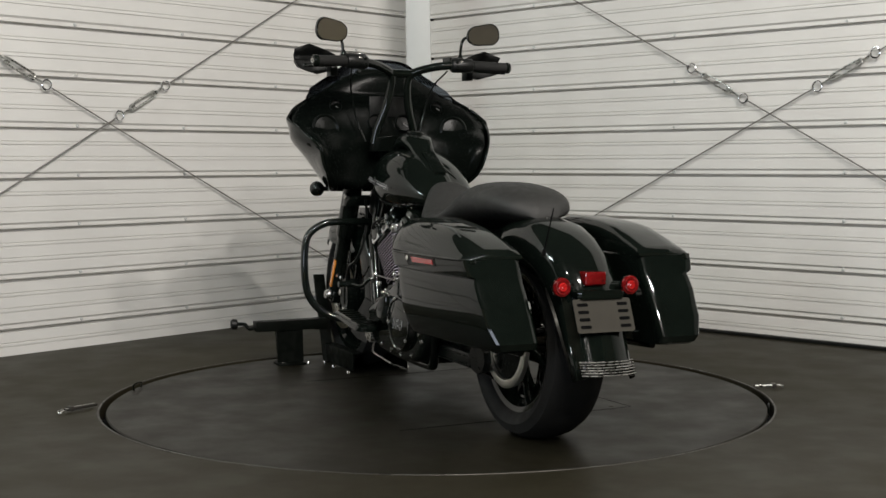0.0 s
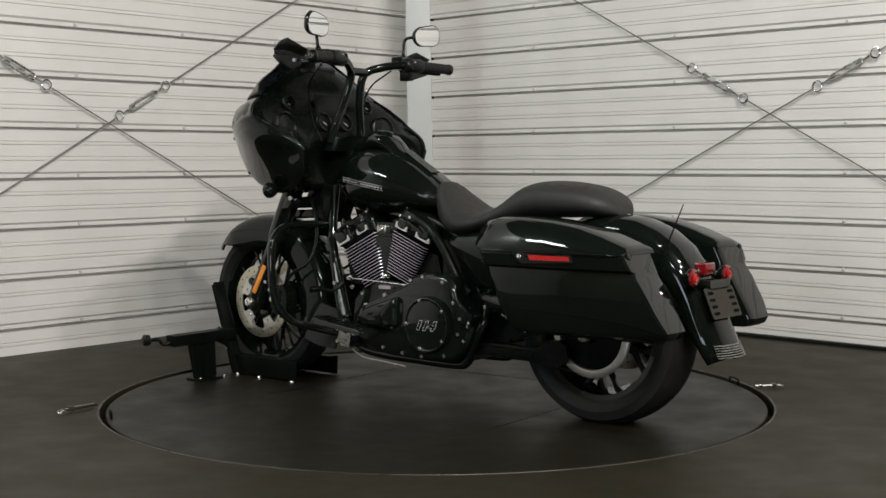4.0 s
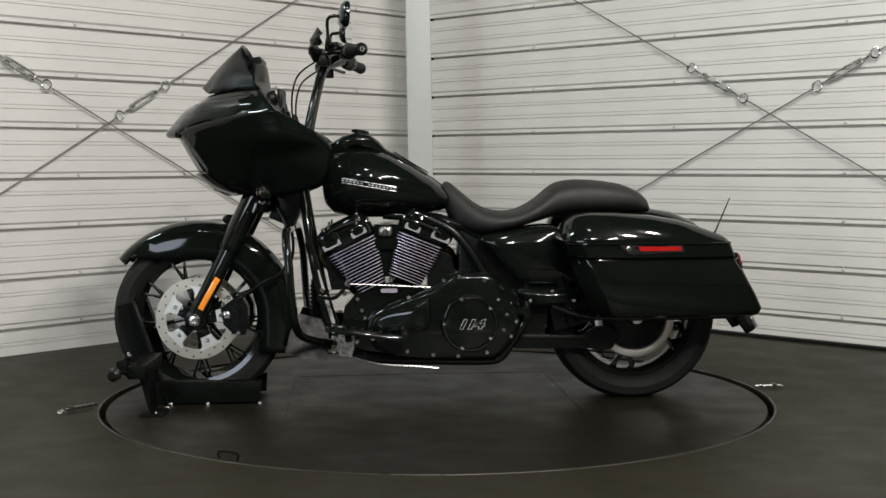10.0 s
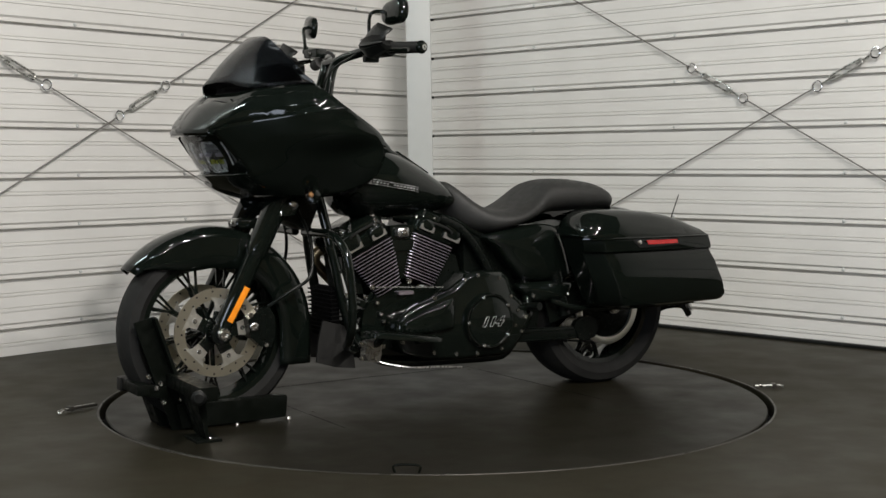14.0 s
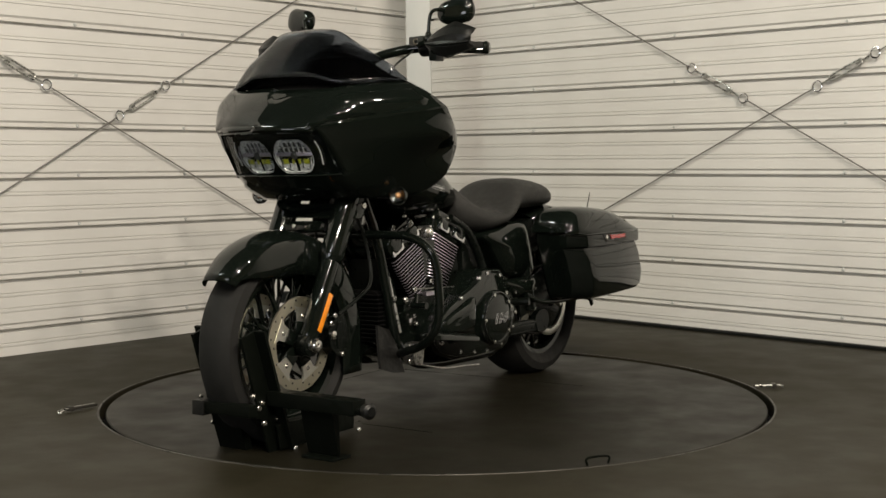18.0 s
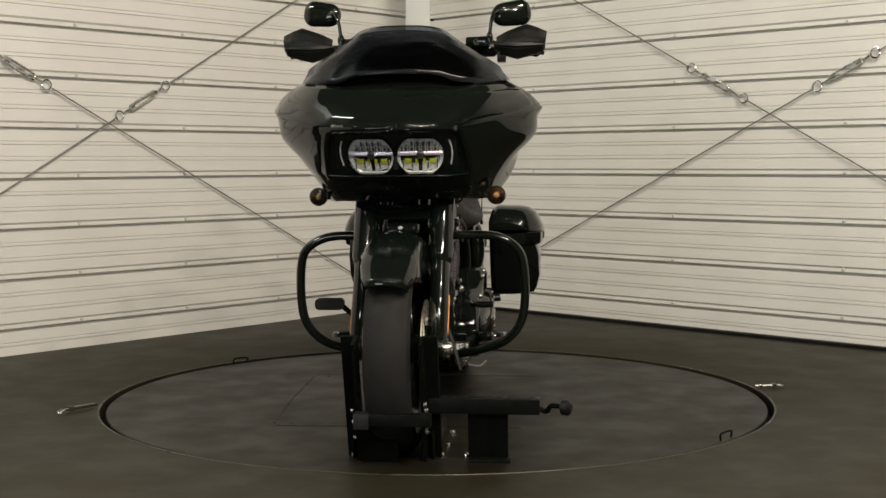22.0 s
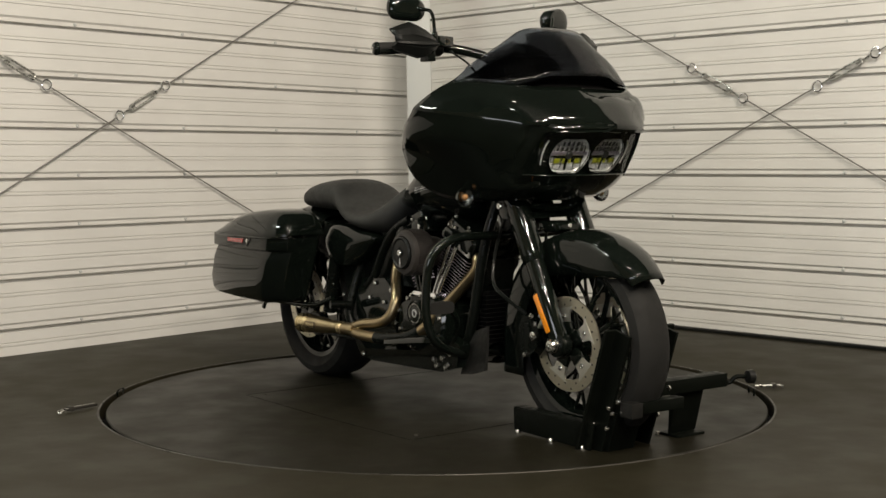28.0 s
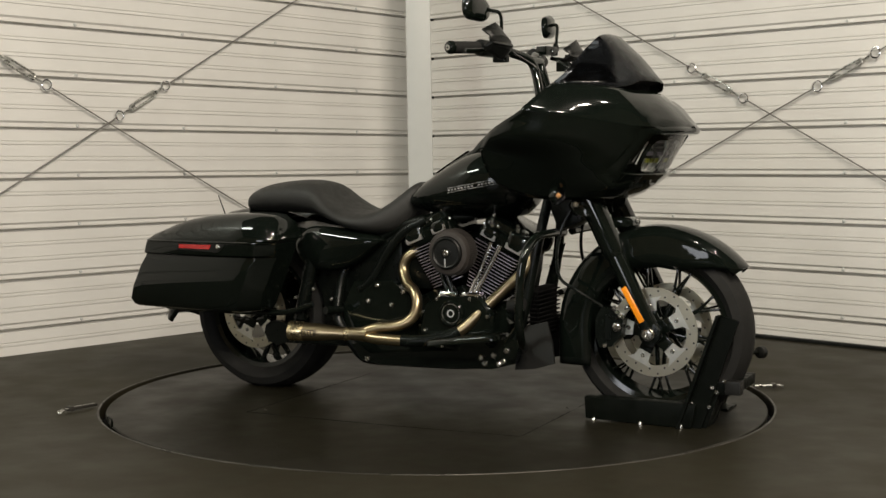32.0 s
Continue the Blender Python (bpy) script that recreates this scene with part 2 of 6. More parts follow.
eL = wall_frame(138.73, False).to_3x3() @ Vector((9.0, 0, 0)) + CORNER
eR = wall_frame(44.94, False).to_3x3() @ Vector((-9.0, 0, 0)) + CORNER
FAR = eL + eR - CORNER
# Added behind the camera, out of view, to close the room and its reflections.
plain_wall("wall_west", eL, FAR, "unseen plain brown wall, added to close the hall")
plain_wall("wall_south", eR, FAR, "unseen plain brown wall, added to close the hall")
# Unseen ceiling, added as a lid and kept dark for the paint's reflections.
bm = bmesh.new()
box(bm, (0, -3.0, 4.06), (20, 20, 0.12))
tagged(part("ceiling", bm, CEILM), "unseen dark grey ceiling, added to close the room", "ceiling", kind="structure")

# floor sheet with the round opening of the turntable
bm = bmesh.new()
SEG = 128
RO = 1.243
rings = []
for r, z in ((RO, -0.06), (RO, FLOOR_Z - 0.003), (RO + 0.004, FLOOR_Z), (2.0, FLOOR_Z), (4.0, FLOOR_Z), (13.0, FLOOR_Z)):
    rings.append([Vector((r * math.cos(2 * math.pi * k / SEG), r * math.sin(2 * math.pi * k / SEG), z)) for k in range(SEG)])
loft(bm, rings, True, False)
tagged(part("floor", bm, FLOORM), "dark brown-grey coated concrete floor with a round opening", "floor", kind="structure")

bm = bmesh.new()
lathe(bm, [(RO + 0.001, -0.03), (RO + 0.001, FLOOR_Z + 0.0015), (RO + 0.007, FLOOR_Z + 0.0015), (RO + 0.009, FLOOR_Z - 0.002)], (0, 0, 0), (0, 0, 1), 128, True)
tagged(part("trim", bm, GALVD), "worn steel edging round the turntable opening", "floor trim", kind="structure")

# dark strip along the foot of one wall
m = wall_frame(44.94, False)
bm = bmesh.new()
box(bm, (-4.5, 0.017, FLOOR_Z + 0.009), (9.0, 0.03, 0.018))
ob = tagged(part("baseboard", bm, PLASTIC, bevel=0.004), "black rubber strip along the foot of the wall", "baseboard", kind="structure")
ob.matrix_world = m

# the steel post in the corner
post = thing("steel_post", "white painted square steel post in the corner", "post")
post.matrix_world = pose(-0.0776, 2.62, FLOOR_Z, 0, -0.75, 0)
bm = bmesh.new()
box(bm, (0, 0, 2.0), (0.140, 0.15, 4.1))
part("shaft", bm, POSTM, post, bevel=0.008)
bm = bmesh.new()
box(bm, (0, 0, 0.006), (0.26, 0.24, 0.012))
part("foot_plate", bm, POSTM, post, bevel=0.003)


def brace(deg, sign, u0, z0, u1, z1, tb, label):
    """A wire brace across a wall with a turnbuckle between tb (metres along the wall)."""
    m = wall_frame(deg, False)
    th = thing("brace_wire", label, "bracing wire", "crossed wall braces")
    th.matrix_world = m
    Z = lambda u: z0 + (z1 - z0) * (u - u0) / (u1 - u0)
    P = lambda u: Vector((sign * (u - 0.017), 0.024, Z(u)))
    a, b = tb
    d = (P(b) - P(a)).normalized()
    for s, e in ((P(u0), P(a)), (P(b), P(u1))):
        bm = bmesh.new()
        tube(bm, [s, e], 0.0035, 8)
        part("wire", bm, CABLEM, th)
    body = None
    L = (P(b) - P(a)).length
    side = d.cross(Vector((0, 1, 0))).normalized()
    c = (P(a) + P(b)) / 2
    bm = bmesh.new()
    for s in (-1, 1):
        tube(bm, smooth([c - d * L * 0.25, c - d * L * 0.2 + side * 0.013 * s, c + d * L * 0.2 + side * 0.013 * s, c + d * L * 0.25], 4), 0.0055, 8)
    part("turnbuckle", bm, GALV, th, "galvanised turnbuckle")
    for s, e in ((P(a), c - d * L * 0.22), (P(b), c + d * L * 0.22)):
        bm = bmesh.new()
        q = (e - s).normalized()
        tube(bm, [s + q * 0.04, e + q * 0.02], 0.0055, 8)
        part("screw_rod", bm, GALV, th)
        bm = bmesh.new()
        ring = [s + q * 0.018 + (q * math.cos(t) + side * math.sin(t)) * 0.024 for t in (2 * math.pi * k / 18 for k in range(18))]
        tube(bm, ring + ring[:1], 0.005, 8, False)
        part("eye_ring", bm, CHROME, th, "shiny ring")
    for u in (u0, u1):
        bm = bmesh.new()
        box(bm, P(u) - Vector((0, 0.012, 0)), (0.05, 0.026, 0.05))
        part("wall_lug", bm, GALV, th)
    return th


brace(138.73, 1, 0.33, 0.032, 5.4, 2.607, (2.72, 3.03), "grey wire brace with a turnbuckle rising along the white wall")
brace(138.73, 1, 0.16, 2.352, 4.22, 0.054, (2.04, 2.35), "grey wire brace with a turnbuckle falling along the white wall")
brace(44.94, -1, 0.16, 2.343, 4.4, 0.065, (1.96, 2.30), "grey wire brace with a turnbuckle falling along the white wall")
brace(44.94, -1, 0.25, 0.053, 5.4, 2.566, (2.675, 3.0), "grey wire brace with a turnbuckle rising along the white wall")


def floor_spring(a, b, label):
    th = thing("floor_hook", label, "hook", "hooks beside the turntable")
    a, b = Vector(a), Vector(b)
    d = (b - a)
    s = d.cross(Vector((0, 0, 1))).normalized()
    for k, r in ((-1, 0.0045), (1, 0.0055)):
        bm = bmesh.new()
        tube(bm, [a + d * 0.30 + s * 0.007 * k, a + d * 1.0 + s * 0.007 * k], r, 10)
        part("rod", bm, GALV if k < 0 else GALVD, th)
    bm = bmesh.new()
    box(bm, a + d * 0.33, (0.016, 0.026, 0.016), Matrix.Rotation(math.atan2(d.y, d.x), 3, "Z"))
    part("end_block", bm, GALVD, th, bevel=0.002)
    bm = bmesh.new()
    tube(bm, smooth([a + d * 0.36, a + d * 0.15, a + d * 0.02 + Vector((0, 0, -0.004)), a + s * 0.012 + Vector((0, 0, -0.008)), a + d * 0.1 + s * 0.016], 5), 0.0030, 8)
    part("hook", bm, GALV, th)
    return th


floor_spring((-1.345, -0.335, FLOOR_Z + 0.014), (-1.245, -0.205, FLOOR_Z + 0.012), "small steel catch rod with a hook lying on the floor")
floor_spring((1.352, 0.125, FLOOR_Z + 0.014), (1.24, 0.125, FLOOR_Z + 0.012), "small steel catch rod with a hook lying on the floor")

# ---- the turntable
TABLE = thing("turntable", "round dark coated steel turntable set into the floor", "turntable")
bm = bmesh.new()
lathe(bm, [(1.20, -0.05), (1.217, -0.045), (1.221, -0.004), (1.217, 0.0), (0.9, 0.0), (0.5, 0.0), (0.02, 0.0)], (0, 0, 0), (0, 0, 1), 128)
part("disc", bm, DISCM, TABLE)


def edge_handle(x, y):
    bm = bmesh.new()
    r = Vector((x, y, 0)).normalized()
    s = r.cross(Vector((0, 0, 1)))
    c = Vector((x, y, 0))
    tube(bm, smooth([c - s * 0.035, c - s * 0.035 + Vector((0, 0, 0.022)), c + s * 0.035 + Vector((0, 0, 0.022)), c + s * 0.035], 4), 0.0036, 8)
    part("lifting_handle", bm, STANDM, TABLE, "small black steel loop")


edge_handle(0.667, 1.003), edge_handle(-0.759, -0.959)


def seam(a, b):
    bm = bmesh.new()
    beam(bm, (*a, 0.0003), (*b, 0.0003), 0.0045, 0.0012)
    part("joint", bm, STANDM, TABLE, "thin dark joint")


# hatch lines in the middle of the disc
seam((0.565, -0.505), (0.05, -0.545)), seam((0.04, -0.5455), (-0.475, -0.562)), seam((0.572, -0.49), (0.556, 0.03)), seam((0.555, 0.06), (0.548, 0.34))
seam((-0.475, -0.556), (-0.497, -0.05)), seam((-0.498, -0.02), (-0.51, 0.36))
for x, y in ((0.523, 0.02), (-0.496, -0.035), (0.52, -0.45), (-0.44, -0.50)):
    bolt_head(TABLE, (x, y, -0.002), (0, 0, 1), 0.008, 0.004, GALVD)


# ---- wheel chock that holds the front wheel
CHOCK = thing("wheel_chock", "black steel wheel chock bolted to the turntable under the front wheel", "wheel chock")
bm = bmesh.new()
prism(bm, [(0.660, 0.008), (1.035, 0.004), (1.05, 0.088), (0.655, 0.082)], -0.125, -0.118)
box(bm, (0.850, -0.100, 0.083), (0.385, 0.046, 0.006))
part("base_rail", bm, STANDM, CHOCK, bevel=0.002)
bm = bmesh.new()
prism(bm, [(0.660, 0.012), (1.035, 0.008), (1.05, 0.090), (0.655, 0.084)], 0.118, 0.125)
box(bm, (0.850, 0.100, 0.085), (0.385, 0.046, 0.006))
part("base_rail", bm, STANDM, CHOCK, bevel=0.002)
for s, y in ((1, 0.098), (-1, -0.098)):
    bm = bmesh.new()
    prism(bm, [(0.985, 0.0), (1.062, 0.0), (1.185, 0.37), (1.118, 0.388)], y - 0.005, y + 0.005)
    part("side_plate", bm, STANDM, CHOCK, bevel=0.002)
    bm = bmesh.new()
    prism(bm, [(0.985, 0.0), (0.995, 0.0), (1.128, 0.386), (1.118, 0.389)], y + 0.004 * s, y + 0.045 * s)
    part("plate_flange", bm, STANDM, CHOCK, bevel=0.002)
bm = bmesh.new()
box(bm, (1.165, 0.018, 0.150), (0.04, 0.222, 0.036))
part("cross_bar", bm, STANDM, CHOCK, bevel=0.003)
for y in (-0.08, 0.10):
    bm = bmesh.new()
    beam(bm, (1.07, y, 0.13), (1.172, y, 0.150), 0.012, 0.04)
    part("bar_bracket", bm, STANDM, CHOCK, bevel=0.002)
bm = bmesh.new()
box(bm, (1.165, -0.074, 0.146), (0.052, 0.046, 0.046))
part("clamp_block", bm, FLAPM, CHOCK, "square steel end block", bevel=0.003)
bm = bmesh.new()
prism(bm, [(1.045, 0.0), (1.075, 0.0), (1.12, 0.13), (1.09, 0.13)], -0.09, 0.02)
part("toe_plate", bm, STANDM, CHOCK, bevel=0.002)
bm = bmesh.new()
box(bm, (1.05, 0.275, 0.175), (0.06, 0.33, 0.045))
part("arm", bm, STANDM, CHOCK, bevel=0.003)
bm = bmesh.new()
prism(bm, [(1.02, 0.012), (1.026, 0.012), (1.072, 0.19), (1.03, 0.19)], 0.226, 0.345)
part("leg", bm, STANDM, CHOCK, bevel=0.002)
bm = bmesh.new()
box(bm, (1.02, 0.29, 0.006), (0.085, 0.125, 0.012))
part("foot", bm, STANDM, CHOCK, bevel=0.002)
bm = bmesh.new()
tube(bm, smooth([(1.06, 0.435, 0.168), (1.07, 0.46, 0.163), (1.085, 0.475, 0.182), (1.105, 0.51, 0.182)], 5), 0.008, 8)
part("crank_rod", bm, STANDM, CHOCK)
bm = bmesh.new()
lathe(bm, [(0.012, -0.005), (0.022, 0.0), (0.024, 0.02), (0.014, 0.028)], (1.107, 0.505, 0.182), (0.3, 1, 0), 12)
part("knob", bm, PLASTIC, CHOCK)
for x, y in ((1.0, -0.125), (0.99, -0.046), (0.863, -0.137), (0.695, -0.137), (0.985, 0.215), (1.008, 0.322), (0.66, 0.145), (0.85, 0.145), (0.985, 0.14)):
    bolt_head(CHOCK, (x, y, 0.003), (0, 0, 1), 0.0085, 0.012)
for x, z in ((1.115, 0.15), (1.10, 0.165), (1.09, 0.10), (1.14, 0.19), (1.03, 0.105)):
    bolt_head(CHOCK, (x, 0.104, z), (0, 1, 0), 0.009, 0.009)
    bolt_head(CHOCK, (x, -0.104, z - 0.02), (0, -1, 0), 0.007, 0.007)

# ---- the motorcycle: x forward, y to its left, z up from the turntable
MOTO = thing("motorcycle", "black touring motorcycle with shark-nose fairing and hard saddlebags on a turntable", "motorcycle")
FA, RA = Vector((0.893, 0, 0.318)), Vector((-0.738, 0, 0.312))


def wheel(name, c, r, w, rim_r, spokes, label, k=1.0):
    th = part(name, lathe(bmesh.new(), [(0.03, -0.07), (0.045, -0.06), (0.045, 0.06), (0.03, 0.07)], c, (0, 1, 0), 24), GLOSSBLK, MOTO, label)
    h = w / 2
    bm = bmesh.new()
    prof = [(rim_r + 0.004, -h * 0.72), (rim_r + 0.02, -h * 0.92), (r - 0.05, -h), (r - 0.022, -h * 0.9), (r - 0.007, -h * 0.62), (r - 0.001, -h * 0.3), (r, 0),
            (r - 0.001, h * 0.3), (r - 0.007, h * 0.62), (r - 0.022, h * 0.9), (r - 0.05, h), (rim_r + 0.02, h * 0.92), (rim_r + 0.004, h * 0.72), (rim_r - 0.004, 0)]
    lathe(bm, prof, c, (0, 1, 0), 72, True)
    part("tyre", bm, RUBBER, th)
    # rim
    bm = bmesh.new()
    q = h * 0.75
    lathe(bm, [(rim_r + 0.010, -q), (rim_r + 0.010, -q + 0.01), (rim_r - 0.012, -q + 0.02), (rim_r - 0.022, 0), (rim_r - 0.012, q - 0.02), (rim_r + 0.010, q - 0.01), (rim_r + 0.010, q),
               (rim_r - 0.012, q - 0.004), (rim_r - 0.03, 0.0), (rim_r - 0.012, -q + 0.004)], c, (0, 1, 0), 64, True)
    part("rim", bm, GLOSSBLK, th)
    me = None
    for i in range(spokes):
        a = 2 * math.pi * i / spokes + 0.2
        if me is None:
            bm = bmesh.new()
            for s in (-1, 1):
                beam(bm, (0.035, s * 0.04, 0.004 * s), (rim_r * 0.62, s * 0.03, 0.0), 0.012 * k, 0.014 * k)
                beam(bm, (rim_r * 0.58, s * 0.03, 0.0), (rim_r - 0.012, s * 0.028, 0.032 * s * k), 0.010 * k, 0.009 * k)
                beam(bm, (rim_r * 0.58, s * 0.03, 0.0), (rim_r - 0.012, s * 0.028, -0.02 * s * k), 0.010 * k, 0.008 * k)
            ob = part("spoke", bm, GLOSSBLK, th, bevel=0.003)
            me = ob.data
        else:
            ob = new("spoke", me)
            ob.parent = th
        ob.matrix_basis = Matrix.Translation(c) @ Matrix.Rotation(a, 4, "Y")
    return th


FW = wheel("front_wheel", FA, 0.319, 0.140, 0.243, 9, "black cast front wheel with split spokes")
RW = wheel("rear_wheel", RA, 0.318, 0.198, 0.225, 5, "black cast rear wheel with wide tyre", 1.8)


def brake_disc(parent, c, y, R, s, blades=5):
    disc = part("brake_disc", lathe(bmesh.new(), [(R - 0.038, -0.0025), (R, -0.0025), (R, 0.0025), (R - 0.038, 0.0025)], (c.x, y, c.z), (0, 1, 0), 56, True), DISCST, MOTO, "drilled steel brake disc")
    for k in range(blades):
        a = 2 * math.pi * k / blades + 0.5
        d, n = Vector((math.cos(a), 0, math.sin(a))), Vector((-math.sin(a), 0, math.cos(a)))
        bm = bmesh.new()
        o = Vector((c.x, y, c.z))
        pts = [o + d * (R - 0.035) + n * 0.048, o + d * (R - 0.052) + n * 0.027, o + d * (R - 0.083) + n * 0.021, o + d * (R - 0.083) - n * 0.021, o + d * (R - 0.052) - n * 0.027, o + d * (R - 0.035) - n * 0.048]
        loft(bm, [[p + Vector((0, e, 0)) for p in pts] for e in (-0.003, 0.003)])
        part("carrier", bm, CARRIERM, disc)
        bm = bmesh.new()
        beam(bm, o + d * 0.03 - Vector((0, s * 0.002, 0)), o + d * (R - 0.080) - Vector((0, s * 0.001, 0)), 0.016, 0.044)
        part("arm", bm, GLOSSBLK, disc, bevel=0.002)
        bolt_head(disc, o + d * (R - 0.062), (0, s, 0), 0.008, 0.006)
    hm = None
    for k in range(30):
        a = 2 * math.pi * k / 30
        rr = R - (0.010 if k % 2 else 0.026)
        if hm is None:
            bm = bmesh.new()
            lathe(bm, [(0.0034, -0.0032), (0.0034, 0.0032)], (0, 0, 0), (0, 1, 0), 8)
            ob = part("drill_hole", bm, PLASTIC, disc)
            hm = ob.data
        else:
            ob = new("drill_hole", hm)
            ob.parent = disc
        ob.location = (c.x + rr * math.cos(a), y, c.z + rr * math.sin(a))
    return disc


for s in (-1, 1):
    brake_disc(FW, FA, 0.088 * s, 0.152, s)
brake_disc(RW, RA, -0.115, 0.146, -1)

# rear drive pulley with its pale outer band
bm = bmesh.new()
lathe(bm, [(0.122, 0.095), (0.148, 0.098), (0.150, 0.114), (0.143, 0.118), (0.124, 0.116)], RA, (0, 1, 0), 56, True)
pul = part("drive_pulley", bm, CARRIERM, RW, "machined drive pulley ring")
bm = bmesh.new()
lathe(bm, [(0.03, 0.09), (0.121, 0.098), (0.121, 0.106), (0.06, 0.118), (0.03, 0.12)], RA, (0, 1, 0), 40, True)
part("pulley_web", bm, SATIN, pul)
for s, y in ((1, 0.145), (-1, -0.135)):
    bm = bmesh.new()
    lathe(bm, [(0.026, 0.0), (0.026, 0.014), (0.020, 0.024), (0.008, 0.025)], (RA.x, y, RA.z), (0, s, 0), 12)
    part("axle_nut", bm, BOLTM, RW)
    bm = bmesh.new()
    lathe(bm, [(0.022, 0.0), (0.022, 0.018), (0.017, 0.026), (0.009, 0.027), (0.008, 0.02)], (FA.x, s * 0.142, FA.z), (0, s, 0), 14)
    part("axle_nut", bm, BOLTM, FW)


# fork
for s in (-1, 1):
    leg = part("fork_leg", tube(bmesh.new(), [(FA.x + 0.0, s * 0.122, FA.z - 0.035), (FA.x - 0.01, s * 0.122, FA.z + 0.03), (0.80, s * 0.122, 0.512), (0.70, s * 0.122, 0.715)], [0.022, 0.032, 0.031, 0.031], 18), GLOSSBLK, MOTO, "black lower fork slider")
    bm = bmesh.new()
    tube(bm, [(0.697, s * 0.122, 0.715), (0.62, s * 0.122, 0.875)], 0.028, 18)
    part("fork_tube", bm, GLOSSBLK, leg)
    bm = bmesh.new()
    tube(bm, [(0.770, s * 0.122, 0.573), (0.764, s * 0.122, 0.585), (0.760, s * 0.122, 0.594), (0.656, s * 0.122, 0.805)], [0.032, 0.038, 0.040, 0.040], 24)
    part("fork_cover", bm, GLOSSBLK, leg, "thick gloss black fork cover")
    bm = bmesh.new()
    d = Vector((-0.066, 0, 0.115))
    beam(bm, Vector((0.872, s * 0.152, 0.358)), Vector((0.872, s * 0.152, 0.358)) + d, 0.006, 0.021)
    part("side_reflector", bm, AMBER, leg, "amber side reflector", bevel=0.002)
    bm = bmesh.new()
    lathe(bm, [(0.038, -0.02), (0.038, 0.02)], (FA.x, s * 0.122, FA.z), (0, 1, 0), 18)
    part("axle_clamp", bm, SATIN, leg, bevel=0.004)
    # caliper behind the leg
    cal = part("brake_caliper", prism(bmesh.new(), [(0.755, 0.395), (0.80, 0.36), (0.79, 0.30), (0.755, 0.265), (0.715, 0.26), (0.70, 0.30), (0.70, 0.36), (0.72, 0.40)], s * 0.07, s * 0.135), SATIN, MOTO, "black four-piston brake caliper", bevel=0.006)
    bm = bmesh.new()
    prism(bm, [(0.752, 0.375), (0.76, 0.35), (0.755, 0.29), (0.735, 0.29), (0.735, 0.375)], s * 0.134, s * 0.139)
    part("caliper_face", bm, INNERM, cal)
    for x, z, r in ((0.778, 0.335, 0.015), (0.77, 0.40, 0.009), (0.79, 0.375, 0.009), (0.735, 0.27, 0.008), (0.815, 0.405, 0.008)):
        bolt_head(cal, (x, s * 0.136, z), (0, s, 0), r, 0.008)
    bolt_head(MOTO, (0.640, s * 0.160, 0.752), (0, s, 0), 0.012, 0.009)
    # hose
    bm = bmesh.new()
    tube(bm, smooth([(0.72, s * 0.12, 0.40), (0.64, s * 0.15, 0.455), (0.575, s * 0.14, 0.49), (0.55, s * 0.12, 0.56), (0.56, s * 0.10, 0.66), (0.60, s * 0.09, 0.74)], 5), 0.006, 8)
    part("brake_hose", bm, INNERM, MOTO)
bm = bmesh.new()
loft(bm, [[(x, y, z) for x, y in rrect(0.66 + dx, 0, 0.05, 0.165, 0.04)] for dx, z in ((0.012, 0.712), (0.0, 0.722), (-0.012, 0.748), (-0.005, 0.758))])
part("fork_yoke", bm, GLOSSBLK, MOTO, "lower triple clamp")
bm = bmesh.new()
beam(bm, (0.64, 0, 0.72), (0.52, 0, 0.97), 0.09, 0.09)
part("steering_head", bm, SATIN, MOTO, bevel=0.01)
# Box added so that the gap behind the fork stays black.
bm = bmesh.new()
box(bm, (0.555, 0, 0.735), (0.10, 0.14, 0.14), Matrix.Rotation(-0.4, 3, "Y"))
part("fork_gap_box", bm, INNERM, MOTO, "black box added to fill the gap behind the fork", bevel=0.012)


# front fender: an arched strip round the wheel with turned-down sides
def fender(name, c, R, a0, a1, wid, drop, label, n=28, tipcurve=0.0, cut=None):
    loops = []
    for k in range(n + 1):
        f = k / n
        a = radians(a0 + (a1 - a0) * f)
        q = R + tipcurve * (1 - f) ** 3 * 0.02
        low = max(0.0, a - math.pi)  # below the axle the back of the fender hangs straight down
        d = Vector((math.cos(a - low), 0, math.sin(a - low)))
        w = wid * min(1.0, 0.74 + 2.4 * f)
        dr = cut(a) if cut else drop
        prof = []
        for t, h in ((-1.02, -dr), (-1.0, -dr * 0.6), (-0.97, -0.016), (-0.90, 0.003), (-0.72, 0.014), (-0.4, 0.022), (0, 0.025), (0.4, 0.022), (0.72, 0.014), (0.90, 0.003), (0.97, -0.016), (1.0, -dr * 0.6), (1.02, -dr)):
            prof.append(c + d * (q + h) + Vector((0, w * t, -R * low)))
        loops.append(prof)
    bm = bmesh.new()
    loft(bm, loops, close=False, caps=False)
    ob = part(name, bm, PAINT, MOTO, label, sharp=60)
    so = ob.modifiers.new("thickness", "SOLIDIFY")
    so.thickness, so.offset = 0.005, -1
    return ob


FEND = fender("front_fender", FA + Vector((-0.012, 0, 0.0)), 0.329, 36, 203, 0.088, 0.06, "gloss black wrap-around front fender", 36, 1.5,
              lambda a: min(0.118, max(0.014, 0.358 - 0.226 / max(0.2, math.sin(a)))) if a < radians(105) else 0.112)
# bracket between the fork legs
bm = bmesh.new()
loft(bm, [[(0.775 + dx, y, z) for y, z in rrect(0, 0.684, 0.05 - e, 0.018 - e, 0.01)] for dx, e in ((-0.07, 0.0), (0.01, 0.0), (0.025, 0.01))])
part("fork_bracket", bm, GLOSSBLK, FEND)
